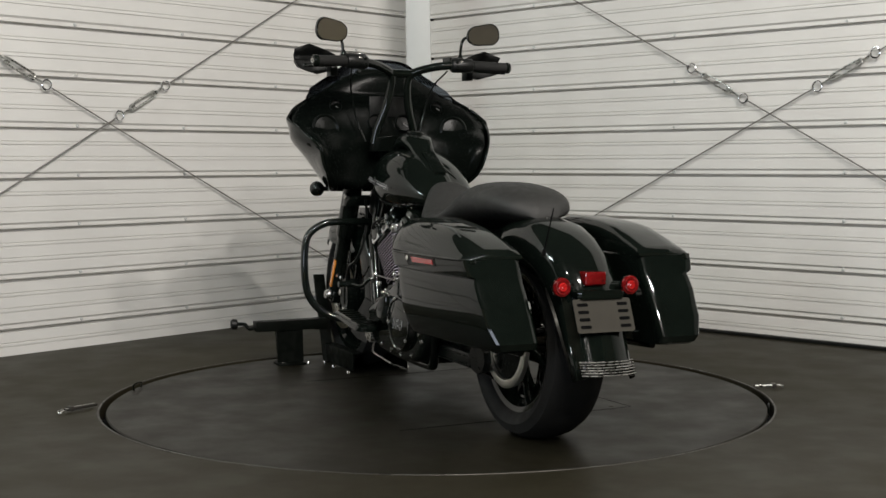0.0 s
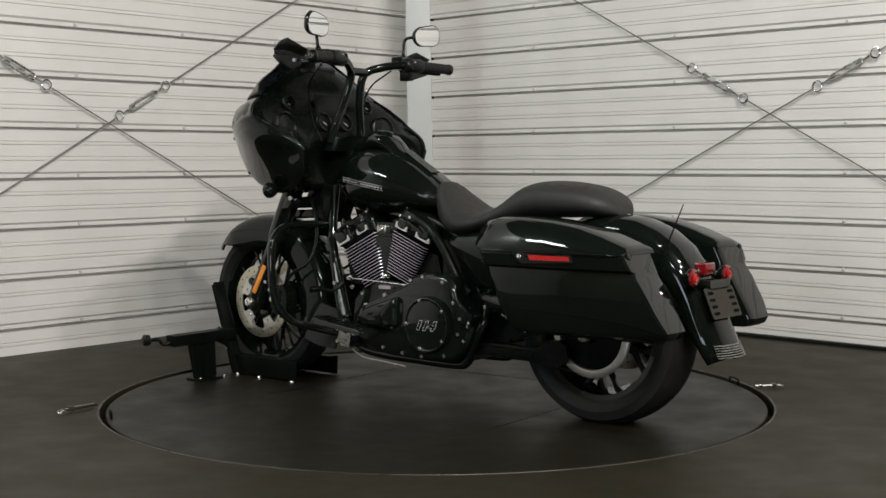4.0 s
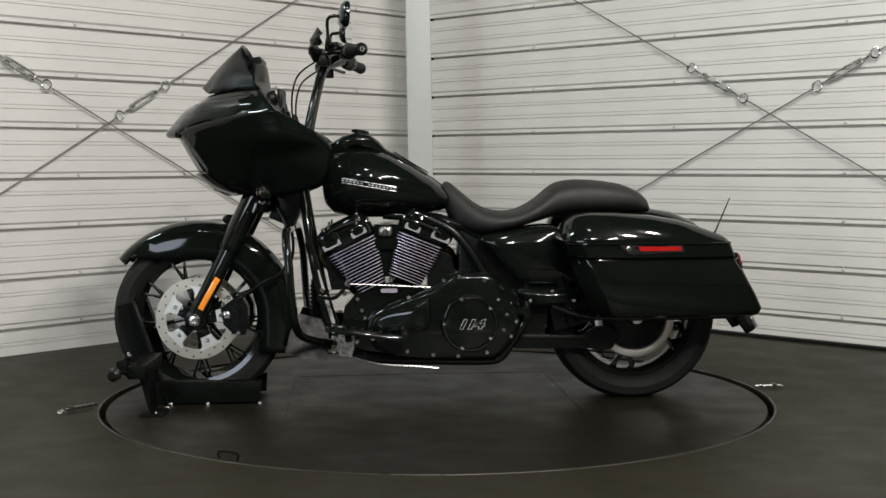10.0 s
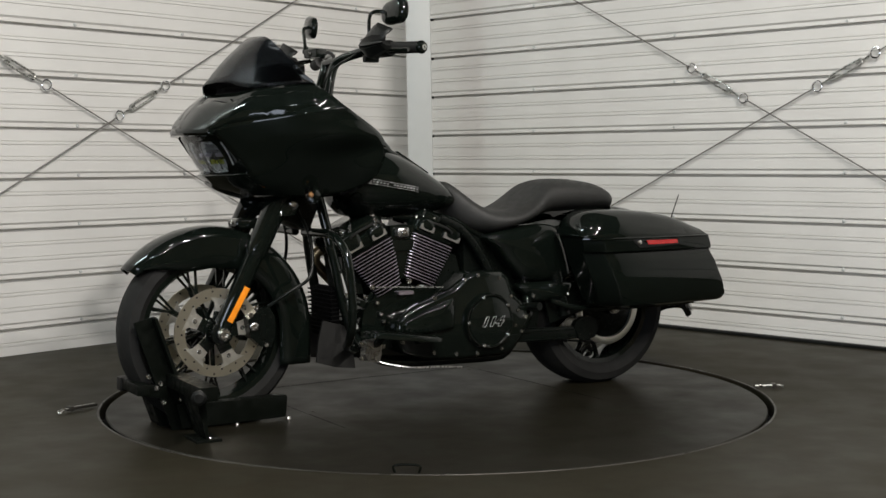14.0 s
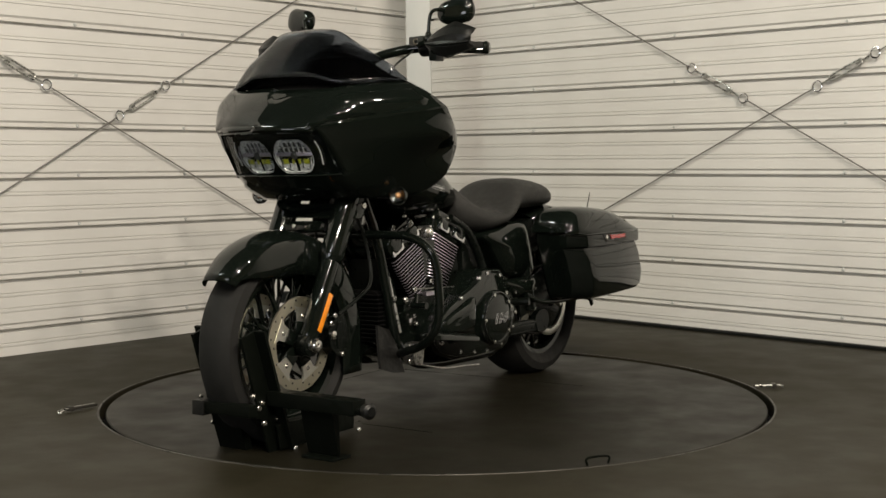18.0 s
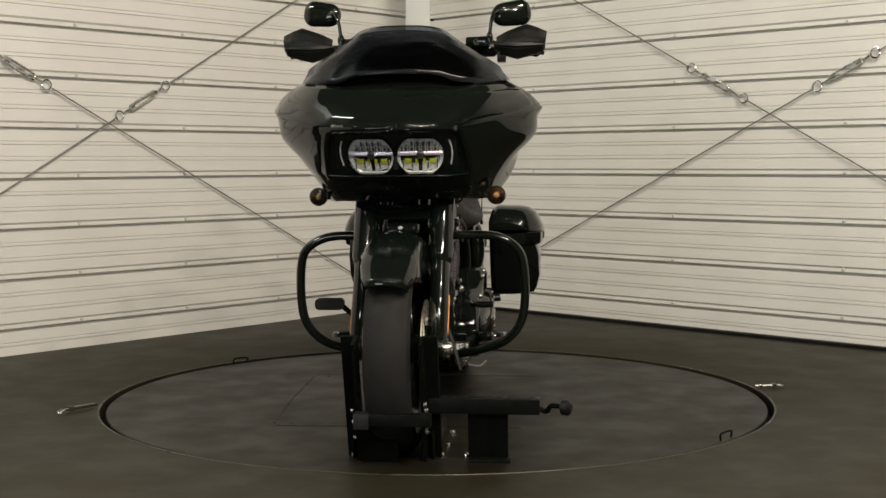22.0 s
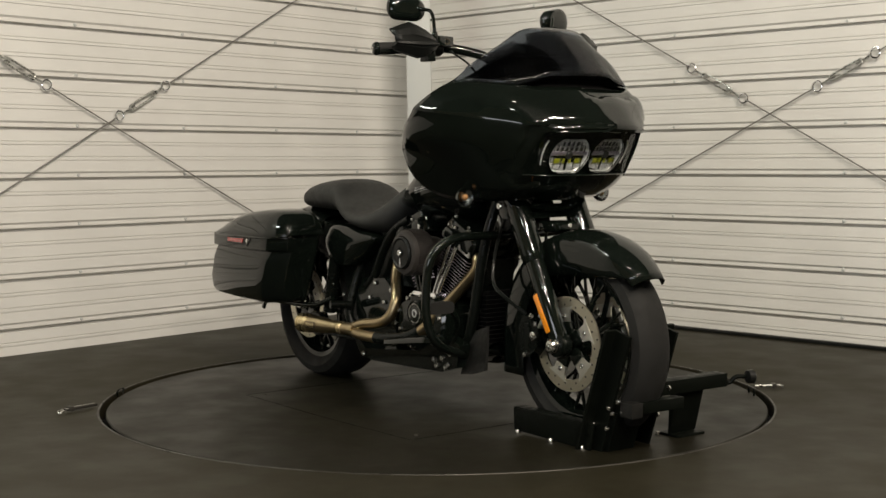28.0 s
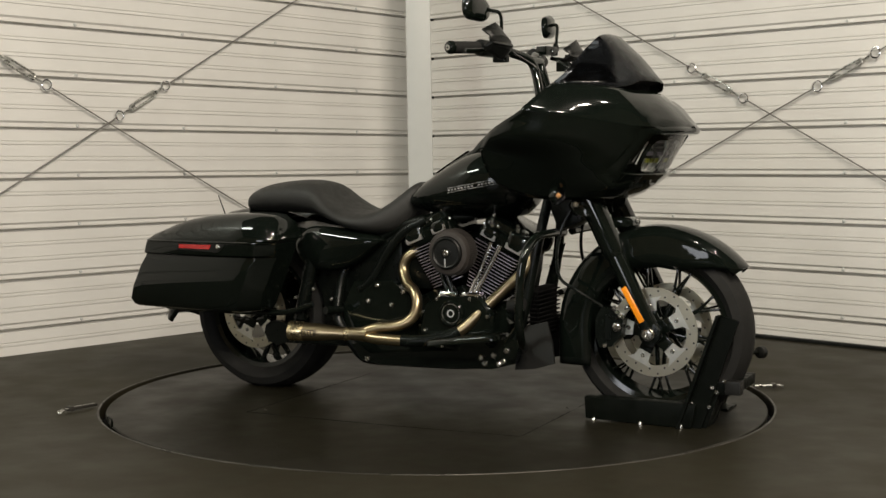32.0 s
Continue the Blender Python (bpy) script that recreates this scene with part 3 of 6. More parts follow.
bolt_head(FEND, (0.798, 0, 0.688), (1, 0, 0.2), 0.008, 0.006)

# ---- fairing: a skin stretched over rails that run from the middle of the nose to the rear edge (left half, then mirrored)
def spread(pts, n):
    """n + 1 evenly spaced points on a curve through pts."""
    P = smooth(pts, 10)
    L = [0.0]
    for a, b in zip(P, P[1:]):
        L.append(L[-1] + (b - a).length)
    out, k = [], 0
    for i in range(n + 1):
        d = L[-1] * i / n
        while k < len(P) - 2 and L[k + 1] < d:
            k += 1
        out.append(P[k].lerp(P[k + 1], min(1.0, (d - L[k]) / max(1e-9, L[k + 1] - L[k]))))
    return out


def sheet(bm, rails, sub=4, mirrored=True):
    """A skin across rails of equal length, and its mirror image."""
    rows = [smooth(col, sub) for col in zip(*rails)]
    for q in ((1, -1) if mirrored else (1,)):
        loft(bm, [[(p.x, q * p.y, p.z) for p in r] for r in rows], close=False, caps=False)


NF, NR = 10, 20
DECK_TOP = spread([(0.870, 0, 1.127), (0.862, 0.09, 1.126), (0.840, 0.178, 1.126)], NF) + spread([(0.840, 0.178, 1.126), (0.800, 0.250, 1.136), (0.714, 0.308, 1.147), (0.630, 0.338, 1.153)], NR)[1:]
DECK_MID = spread([(0.936, 0, 1.072), (0.927, 0.10, 1.072), (0.893, 0.198, 1.071)], NF) + spread([(0.893, 0.198, 1.071), (0.838, 0.274, 1.084), (0.726, 0.348, 1.102), (0.603, 0.403, 1.115)], NR)[1:]
LIP = spread([(0.998, 0, 1.003), (0.986, 0.10, 1.001), (0.938, 0.190, 1.000)], NF)
CREASE = spread([(0.938, 0.190, 1.000), (0.900, 0.234, 1.008), (0.850, 0.280, 1.019), (0.805, 0.318, 1.029), (0.725, 0.373, 1.045), (0.650, 0.417, 1.057), (0.562, 0.446, 1.069)], NR)
FLANK = spread([(0.886, 0.212, 0.935), (0.810, 0.281, 0.955), (0.700, 0.364, 0.972), (0.600, 0.414, 0.984), (0.500, 0.422, 0.994), (0.425, 0.392, 0.996)], NR)
CHIN_LIP = spread([(0.903, 0, 0.850), (0.887, 0.10, 0.850), (0.862, 0.170, 0.851), (0.826, 0.221, 0.855)], NF)
BELT = spread([(0.826, 0.221, 0.855), (0.780, 0.253, 0.868), (0.700, 0.302, 0.886), (0.600, 0.343, 0.904), (0.500, 0.357, 0.922), (0.420, 0.360, 0.934), (0.376, 0.362, 0.944)], NR)
CHIN_MID = spread([(0.846, 0, 0.806), (0.830, 0.10, 0.807), (0.804, 0.165, 0.809), (0.772, 0.216, 0.812)], NF) + spread([(0.772, 0.216, 0.812), (0.700, 0.258, 0.824), (0.600, 0.297, 0.840), (0.500, 0.325, 0.856), (0.430, 0.343, 0.872), (0.384, 0.350, 0.896)], NR)[1:]
KEEL = spread([(0.770, 0, 0.776), (0.765, 0.08, 0.777), (0.748, 0.145, 0.778), (0.722, 0.192, 0.779)], NF) + spread([(0.722, 0.192, 0.779), (0.650, 0.232, 0.774), (0.560, 0.262, 0.776), (0.485, 0.286, 0.790), (0.428, 0.312, 0.820), (0.398, 0.334, 0.853)], NR)[1:]

bm = bmesh.new()
sheet(bm, [DECK_TOP, DECK_MID, LIP + CREASE[1:]])
sheet(bm, [CREASE, FLANK, BELT])
sheet(bm, [CHIN_LIP + BELT[1:], CHIN_MID, KEEL])
# the lip turns under, towards the headlights
sheet(bm, [LIP, [p + Vector((-0.004, 0, -0.009)) for p in LIP], [p + Vector((-0.034, -0.006 * min(1, p.y * 8), -0.012)) for p in LIP]], 2)
sheet(bm, [CHIN_LIP, [p + Vector((-0.004, 0, 0.006)) for p in CHIN_LIP], [p + Vector((-0.022, -0.006 * min(1, p.y * 8), 0.004)) for p in CHIN_LIP]], 2)
bmesh.ops.remove_doubles(bm, verts=bm.verts, dist=0.0004)
for e in bm.edges:
    if all(any((v.co - Vector((p.x, math.copysign(p.y, v.co.y), p.z))).length < 0.001 for p in CREASE + LIP) for v in e.verts):
        e.smooth = False
bmesh.ops.bevel(bm, geom=[e for e in bm.edges if not e.smooth], offset=0.0045, segments=2, affect="EDGES", profile=0.5)
for e in bm.edges:
    e.smooth = True
FAIR = part("fairing", bm, PAINT, MOTO, "gloss black frame-mounted shark-nose fairing", sharp=34)
so = FAIR.modifiers.new("thickness", "SOLIDIFY")
so.thickness, so.offset = 0.007, -1


def face_x(y, z):
    """The dark panel round the headlights."""
    return 0.958 - 0.56 * (0.985 - z) - 1.15 * y * y


bm = bmesh.new()
loft(bm, [[(face_x(w * t, z) - 0.034 + 0.030 * t ** 4, w * t, z) for t in [i / 12 - 1 for i in range(25)]] for z, w in ((0.846, 0.224), (0.855, 0.222), (0.88, 0.217), (0.91, 0.211), (0.94, 0.205), (0.97, 0.199), (0.996, 0.194))], close=False, caps=False)
part("headlight_panel", bm, GLOSSBLK, FAIR, "glossy black panel round the headlights")
# pressed trim line below the headlights
bm = bmesh.new()
for q in (-1, 1):
    tube(bm, [(p.x + 0.001, q * p.y, p.z + 0.002) for p in CHIN_LIP], 0.0020, 8)
part("chin_rim", bm, GLOSSBLK, FAIR)

# windscreen
NS = 18
SCREEN_FOOT = spread([(0.868, 0, 1.168), (0.862, 0.08, 1.167), (0.849, 0.137, 1.163), (0.832, 0.182, 1.146), (0.800, 0.248, 1.141), (0.714, 0.309, 1.151), (0.630, 0.339, 1.157)], NS)
SCREEN_MID = spread([(0.798, 0, 1.253), (0.792, 0.09, 1.249), (0.772, 0.170, 1.236), (0.738, 0.232, 1.222), (0.694, 0.276, 1.206), (0.656, 0.318, 1.184)], NS)
SCREEN_TOP = spread([(0.713, 0, 1.330), (0.712, 0.07, 1.328), (0.706, 0.128, 1.317), (0.694, 0.168, 1.290), (0.682, 0.205, 1.264), (0.676, 0.262, 1.230), (0.666, 0.312, 1.199)], NS)
bm = bmesh.new()
sheet(bm, [SCREEN_FOOT, SCREEN_MID, SCREEN_TOP], 5)
bmesh.ops.remove_doubles(bm, verts=bm.verts, dist=0.0004)
ws = part("windscreen", bm, SCREEN, FAIR, "low dark smoked windscreen", sharp=60)
so = ws.modifiers.new("thickness", "SOLIDIFY")
so.thickness, so.offset = 0.004, 0
# the wide mouth of the air duct under the screen
bm = bmesh.new()
MOUTH_LOW, MOUTH_TOP = DECK_TOP[:NF + 3], spread(SCREEN_FOOT[:10], NF + 2)
sheet(bm, [[p - Vector((0.003, 0, 0.003)) for p in MOUTH_LOW], [a.lerp(b, 0.2) - Vector((0.045, 0, -0.004)) for a, b in zip(MOUTH_LOW, MOUTH_TOP)], [a.lerp(b, 0.8) - Vector((0.05, 0, 0)) for a, b in zip(MOUTH_LOW, MOUTH_TOP)], [p - Vector((0.004, 0, 0)) for p in MOUTH_TOP]], 3)
part("air_intake", bm, VENTM, FAIR, "wide dark air duct mouth")
# shallow sill inside the screen that joins it to the dash
bm = bmesh.new()
SILL = spread([(0.700, 0, 1.175), (0.690, 0.09, 1.174), (0.672, 0.170, 1.170), (0.655, 0.230, 1.165), (0.645, 0.280, 1.160), (0.625, 0.325, 1.154)], NS)
sheet(bm, [[p - Vector((0.004, 0, 0.002)) for p in SCREEN_FOOT], SILL], 2)
part("screen_sill", bm, DASHM, FAIR, "matt black sill behind the windscreen")

# inner fairing (dash) that closes the back
bm = bmesh.new()
loops = []
for z, xc, xe, w in ((0.785, 0.56, 0.495, 0.272), (0.815, 0.56, 0.440, 0.300), (0.851, 0.56, 0.410, 0.324), (0.90, 0.56, 0.390, 0.340), (0.945, 0.56, 0.388, 0.352), (0.972, 0.56, 0.402, 0.364), (0.998, 0.56, 0.436, 0.378), (1.017, 0.562, 0.488, 0.399), (1.035, 0.565, 0.528, 0.417),
                      (1.062, 0.57, 0.560, 0.423), (1.085, 0.575, 0.586, 0.414), (1.116, 0.585, 0.612, 0.392), (1.150, 0.60, 0.634, 0.336), (1.170, 0.628, 0.655, 0.292), (1.19, 0.630, 0.660, 0.258), (1.22, 0.632, 0.665, 0.208), (1.25, 0.636, 0.667, 0.155), (1.268, 0.645, 0.673, 0.105), (1.275, 0.67, 0.690, 0.092), (1.275, 0.735, 0.735, 0.085)):
    loops.append([Vector((xc + (xe - xc) * abs(t) ** 2.6, w * t, z)) for t in [i / 10 - 1 for i in range(21)]])
loft(bm, loops, close=False, caps=False)
DASH = part("inner_fairing", bm, DASHM, MOTO, "black inner fairing with gauges and speakers", sharp=50)
so = DASH.modifiers.new("thickness", "SOLIDIFY")
so.thickness, so.offset = 0.008, 0
for y, z, r, x in ((0.061, 1.05, 0.036, 0.568), (-0.061, 1.05, 0.036, 0.568), (0.225, 1.118, 0.027, 0.60), (-0.225, 1.118, 0.027, 0.60)):
    g = part("gauge", lathe(bmesh.new(), [(r, 0.0), (r, 0.03), (r * 0.93, 0.034), (r * 0.86, 0.022), (r * 0.3, 0.02), (0.003, 0.02)], (x + 0.015, y, z), (-1, 0, 0.25), 28), [PLASTIC], DASH, "round black gauge with a raised bezel")
    bm = bmesh.new()
    lathe(bm, [(r * 0.92, 0.033), (r * 0.99, 0.033), (r * 0.99, 0.037), (r * 0.92, 0.037)], (x + 0.015, y, z), (-1, 0, 0.25), 28, True)
    part("bezel", bm, GLOSSBLK, g, "thin glossy bezel")
    bm = bmesh.new()
    o = Vector((x + 0.015, y, z)) + Vector((-1, 0, 0.25)).normalized() * 0.026
    beam(bm, o, o + Vector((0.0, -r * 0.6, -r * 0.35)), 0.003, 0.003)
    part("needle", bm, WHITEMARK, g)
for s in (-1, 1):
    sp = part("speaker", lathe(bmesh.new(), [(0.060, 0.0), (0.060, 0.010), (0.055, 0.013), (0.047, 0.006), (0.02, 0.010), (0.004, 0.012)], (0.550, s * 0.285, 1.03), (-1, -s * 0.1, 0.12), 30), INNERM, DASH, "round black speaker grille")
bm = bmesh.new()
box(bm, (0.578, 0, 1.125), (0.02, 0.17, 0.085))
part("display_screen", bm, PLASTIC, DASH, "dark display screen", bevel=0.006)
bm = bmesh.new()
loft(bm, [[(x + (z - 1.26) * -0.25, y, z) for y, z in rrect(0, zc, w, h, 0.012)] for x, zc, w, h in ((0.705, 1.252, 0.105, 0.014), (0.68, 1.262, 0.11, 0.018), (0.655, 1.262, 0.11, 0.022), (0.645, 1.256, 0.10, 0.018))])
part("gauge_hood", bm, INNERM, FAIR, "black hood over the gauges")
# slim running-light strips beside the headlights
for s in (-1, 1):
    bm = bmesh.new()
    pts = [(0.166, 0.962), (0.172, 0.945), (0.174, 0.92), (0.168, 0.888)]
    tube(bm, smooth([(face_x(y, z) - 0.034 + 0.030 * (y / 0.206) ** 4 + 0.004, s * y, z) for y, z in pts], 5), 0.0024, 6)
    part("running_light", bm, REFLM, FAIR, "thin pale running-light strip")

# headlights
for s in (-1, 1):
    at = Vector((0.876, s * 0.0755, 0.922))
    ax = Vector((1, s * 0.12, -0.60)).normalized()
    up = Vector((0, 0, 1)) - ax * ax.z
    up.normalize()
    sd = up.cross(ax)
    P = lambda a, b, h: at + sd * a + up * b + ax * h
    shape = [(0.0725 * math.cos(t), max(-0.061, min(0.061, 0.0735 * math.sin(t)))) for t in (2 * math.pi * k / 36 for k in range(36))]
    bm = bmesh.new()
    loft(bm, [[P(a * 1.015, b * 1.02, -0.03) for a, b in shape], [P(a * 1.015, b * 1.02, 0.012) for a, b in shape], [P(a * 1.0, b * 1.0, 0.016) for a, b in shape], [P(a * 0.99, b * 0.99, 0.010) for a, b in shape], [P(a * 0.9, b * 0.9, -0.02) for a, b in shape]], True, False)
    hl = part("headlight", bm, GLOSSBLK, MOTO, "clear LED headlight with chrome reflector")
    bm = bmesh.new()
    rows = loft(bm, [[P(a * q, b * q, h) for a, b in shape] for q, h in ((0.985, 0.013), (0.95, 0.008), (0.86, 0.004), (0.6, 0.002), (0.3, 0.002))], True, False)
    bm.faces.new(rows[-1])
    part("reflector", bm, REFLM, hl)
    bm = bmesh.new()
    rows = loft(bm, [[P(a * q, b * q, h) for a, b in shape] for q, h in ((1.0, 0.014), (0.97, 0.022), (0.8, 0.028), (0.3, 0.032))], True, False)
    bm.faces.new(rows[-1])
    ob = part("lens", bm, LENS, hl)
    ob.visible_shadow = False
    bm = bmesh.new()
    beam(bm, P(-0.069, 0.001, 0.002), P(0.069, 0.001, 0.002), 0.022, 0.013)
    part("centre_bar", bm, FINEDGE, hl, bevel=0.003)
    bm = bmesh.new()
    lathe(bm, [(0.013, 0.0), (0.013, 0.010), (0.009, 0.014), (0.003, 0.014)], P(0, 0.001, 0.004), ax, 16)
    part("centre_boss", bm, CELLM, hl)
    bm = bmesh.new()
    loft(bm, [[P(x, z, h) for x, z in rrect(0, 0.030, 0.056, 0.022, 0.014)] for h in (0.0, 0.0065)])
    part("upper_panel", bm, REFLM, hl)
    for k in range(6):
        q = -0.045 + 0.018 * k
        hh = 0.046 if k in (1, 2, 3, 4) else 0.034
        for z0, z1 in ((0.013, 0.026), (0.030, hh)):
            bm = bmesh.new()
            beam(bm, P(q, z0, 0.0065), P(q, z1, 0.0065), 0.0075, 0.004)
            part("led_cell", bm, CELLM, hl, bevel=0.001)
        bm = bmesh.new()
        beam(bm, P(q + 0.009, 0.012, 0.008), P(q + 0.009, hh - 0.002, 0.006), 0.003, 0.010)
        part("led_divider", bm, CHROME, hl)
    for e in (-1, 1):
        bm = bmesh.new()
        loft(bm, [[P(e * x, z, h) for x, z, h in ((0.006, -0.010, 0.004), (0.058, -0.010, 0.004), (0.050, -0.046, 0.009), (0.006, -0.058, 0.011))], [P(e * x, z, h) for x, z, h in ((0.008, -0.010, -0.02), (0.056, -0.010, -0.02), (0.048, -0.048, -0.015), (0.008, -0.058, -0.015))]])
        part("facet", bm, REFLM, hl)
        for q, w in ((0.038, 0.020), (0.012, 0.008)):
            bm = bmesh.new()
            beam(bm, P(e * q, -0.014, 0.0075), P(e * q, -0.030, 0.0095), w, 0.004)
            part("led", bm, PHOSPHOR, hl, "greenish yellow light-emitting chip, unlit", bevel=0.001)
        for q in (0.024, 0.052):
            bm = bmesh.new()
            beam(bm, P(e * q, -0.011, 0.008), P(e * q, -0.044, 0.012), 0.003, 0.010)
            part("led_wall", bm, CHROME, hl)
bm = bmesh.new()
loft(bm, [[(face_x(w * t, z), w * t, z) for t in [i / 14 - 1 for i in range(29)]] for z, w in ((0.857, 0.196), (0.885, 0.194), (0.92, 0.190), (0.955, 0.186), (0.985, 0.182))], close=False, caps=False)
ob = part("headlight_cover", bm, LENS, FAIR, "clear cover over both headlights")
ob.visible_shadow = False
# turn lamps under the fairing
for s in (-1, 1):
    c = Vector((0.626, s * 0.294, 0.785))
    tl = part("front_turn_signal", lathe(bmesh.new(), [(0.010, -0.030), (0.022, -0.024), (0.030, -0.008), (0.031, 0.004), (0.029, 0.004), (0.02, -0.012), (0.005, -0.016)], c, (1, 0, 0), 22), GLOSSBLK, MOTO, "small bullet turn signal with clear lens")
    bm = bmesh.new()
    lathe(bm, [(0.029, 0.003), (0.026, 0.013), (0.016, 0.021), (0.004, 0.024)], c, (1, 0, 0), 22)
    ob = part("lens", bm, LENS, tl)
    ob.visible_shadow = False
    bm = bmesh.new()
    lathe(bm, [(0.006, -0.012), (0.010, -0.004), (0.010, 0.004), (0.004, 0.011)], c, (1, 0, 0), 14)
    part("bulb", bm, BULBM, tl, "amber bulb")
    bm = bmesh.new()
    rows = loft(bm, [[c + Vector((h, q * math.cos(k * 0.2856), q * math.sin(k * 0.2856))) for k in range(22)] for q, h in ((0.0285, 0.004), (0.022, -0.005), (0.010, -0.009))], True, False)
    bm.faces.new(rows[-1])
    part("reflector", bm, DARKCHR, tl)
    bm = bmesh.new()
    tube(bm, [(0.614, s * 0.276, 0.785), (0.60, s * 0.19, 0.784)], 0.010, 10)
    part("stalk", bm, GLOSSBLK, tl)

# ---- handlebars
for s in (-1, 1):
    bm = bmesh.new()
    tube(bm, smooth([(0.47, s * 0.092, 0.97), (0.462, s * 0.080, 1.03), (0.445, s * 0.052, 1.11), (0.428, s * 0.037, 1.18), (0.413, s * 0.036, 1.232), (0.398, s * 0.056, 1.258), (0.362, s * 0.115, 1.277), (0.334, s * 0.175, 1.286), (0.31, s * 0.26, 1.288), (0.275, s * 0.40, 1.282)], 6), 0.0165, 14)
    hb = part("handlebar", bm, GLOSSBLK, MOTO, "tall black handlebar")
    bm = bmesh.new()
    a, b = Vector((0.305, s * 0.28, 1.287)), Vector((0.268, s * 0.415, 1.280))
    tube(bm, [a, b], 0.0205, 16)
    gp = part("grip", bm, RUBBER, hb, "black rubber grip")
    bm = bmesh.new()
    lathe(bm, [(0.0225, -0.006), (0.0225, 0.004), (0.018, 0.010), (0.012, 0.013), (0.004, 0.012)], b, b - a, 18)
    part("grip_end", bm, GLOSSBLK, gp)
    bm = bmesh.new()
    lathe(bm, [(0.004, 0.0125), (0.009, 0.0125), (0.009, 0.0145), (0.004, 0.0145)], b, b - a, 16, True)
    part("end_ring", bm, STEEL, gp)
    bm = bmesh.new()
    a, b = Vector((0.322, s * 0.185, 1.286)), Vector((0.308, s * 0.275, 1.287))
    tube(bm, [a, a.lerp(b, 0.08), a.lerp(b, 0.92), b], [0.024, 0.029, 0.029, 0.025], 18)
    sw = part("switch_housing", bm, PLASTIC, MOTO)
    for i in range(3):
        for j in range(2):
            bm = bmesh.new()
            box(bm, (0.295, s * (0.20 + 0.02 * i), 1.275 + 0.022 * j), (0.01, 0.013, 0.012))
            part("switch_button", bm, STEEL if i == j == 1 else SATIN, sw, bevel=0.002)
    bm = bmesh.new()
    box(bm, (0.365, s * 0.215, 1.305), (0.05, 0.075, 0.034), Matrix.Rotation(-s * 0.25, 3, "Z"))
    fr = part("fluid_reservoir", bm, GLOSSBLK, MOTO, bevel=0.006)
    bm = bmesh.new()
    lathe(bm, [(0.007, 0.0), (0.0105, 0.0), (0.0105, 0.004), (0.007, 0.004)], (0.389, s * 0.21, 1.303), (1, s * 0.25, 0), 18, True)
    part("sight_ring", bm, CHROME, fr, "chrome ring")
    bm = bmesh.new()
    tube(bm, smooth([(0.37, s * 0.25, 1.28), (0.385, s * 0.32, 1.275), (0.355, s * 0.40, 1.268), (0.335, s * 0.44, 1.266)], 5), [0.008] * 8 + [0.007] * 8, 8)
    part("lever", bm, GLOSSBLK, hb)
    # hand guard: an angular shield with a ridge, over a lower bar with a flute
    bm = bmesh.new()
    bow = lambda y: 0.446 - 2.2 * (y - 0.36) ** 2
    top = [(0.281, 1.318), (0.315, 1.334), (0.350, 1.347), (0.386, 1.358), (0.418, 1.347), (0.452, 1.333)]
    low = [(0.279, 1.284), (0.313, 1.280), (0.348, 1.280), (0.386, 1.280), (0.420, 1.282), (0.446, 1.292)]
    loops = []
    for (y1, z1), (y0, z0) in zip(top, low):
        loops.append([(bow(y0 + (y1 - y0) * f) - 0.016 * f * f * 1.6 + (0.006 if 0.3 < f < 0.6 else 0.0), s * (y0 + (y1 - y0) * f), z0 + (z1 - z0) * f) for f in (0, 0.25, 0.45, 0.7, 1.0)])
    loft(bm, loops, close=False, caps=False)
    hg = part("hand_guard", bm, PLASTIC, MOTO, "black angular hand guard", sharp=25)
    so = hg.modifiers.new("thickness", "SOLIDIFY")
    so.thickness, so.offset = 0.006, -1
    bm = bmesh.new()
    loops = []
    for y, z0, z1 in ((0.272, 1.276, 1.293), (0.295, 1.257, 1.293), (0.322, 1.247, 1.293), (0.352, 1.239, 1.293), (0.395, 1.250, 1.292), (0.437, 1.263, 1.291), (0.445, 1.276, 1.290)):
        h = z1 - z0
        loops.append([(bow(y) + dx, s * y, z0 + h * q) for dx, q in ((-0.030, 0), (-0.012, 0.02), (-0.002, 0.35), (0.006, 0.60), (0.000, 0.68), (0.007, 0.80), (0.004, 1), (-0.012, 1), (-0.016, 0.5))])
    loft(bm, loops)
    part("guard_bar", bm, PLASTIC, hg, sharp=25)
    bm = bmesh.new()
    box(bm, (0.40, s * 0.297, 1.250), (0.05, 0.03, 0.036))
    part("lever_mount", bm, INNERM, hg, bevel=0.004)
    bm = bmesh.new()
    tube(bm, smooth([(0.43, s * 0.30, 1.262), (0.40, s * 0.285, 1.275), (0.36, s * 0.28, 1.283)], 4), 0.007, 8)
    part("guard_bracket", bm, SATIN, hg)
    # mirror
    mc = Vector((0.325, s * 0.330, 1.409 - 0.005 * s))
    ax = Vector((-1, -0.13 if s > 0 else 0.22, -0.05)).normalized()
    up = (Vector((0, 0, 1)) - ax * ax.z).normalized()
    sd = up.cross(ax)
    if sd.y * s < 0:
        sd = -sd
    sh = []
    for u, v in rrect(0, 0, 0.067, 0.046, 0.040, 7):
        k = 0.5 + u / 0.134
        v = v * (0.80 + 0.20 * k)
        sh.append((u * 0.99 - v * 0.12, v * 0.99 + u * 0.12))
    P = lambda a, b, h: mc + sd * a + up * b + ax * h
    bm = bmesh.new()
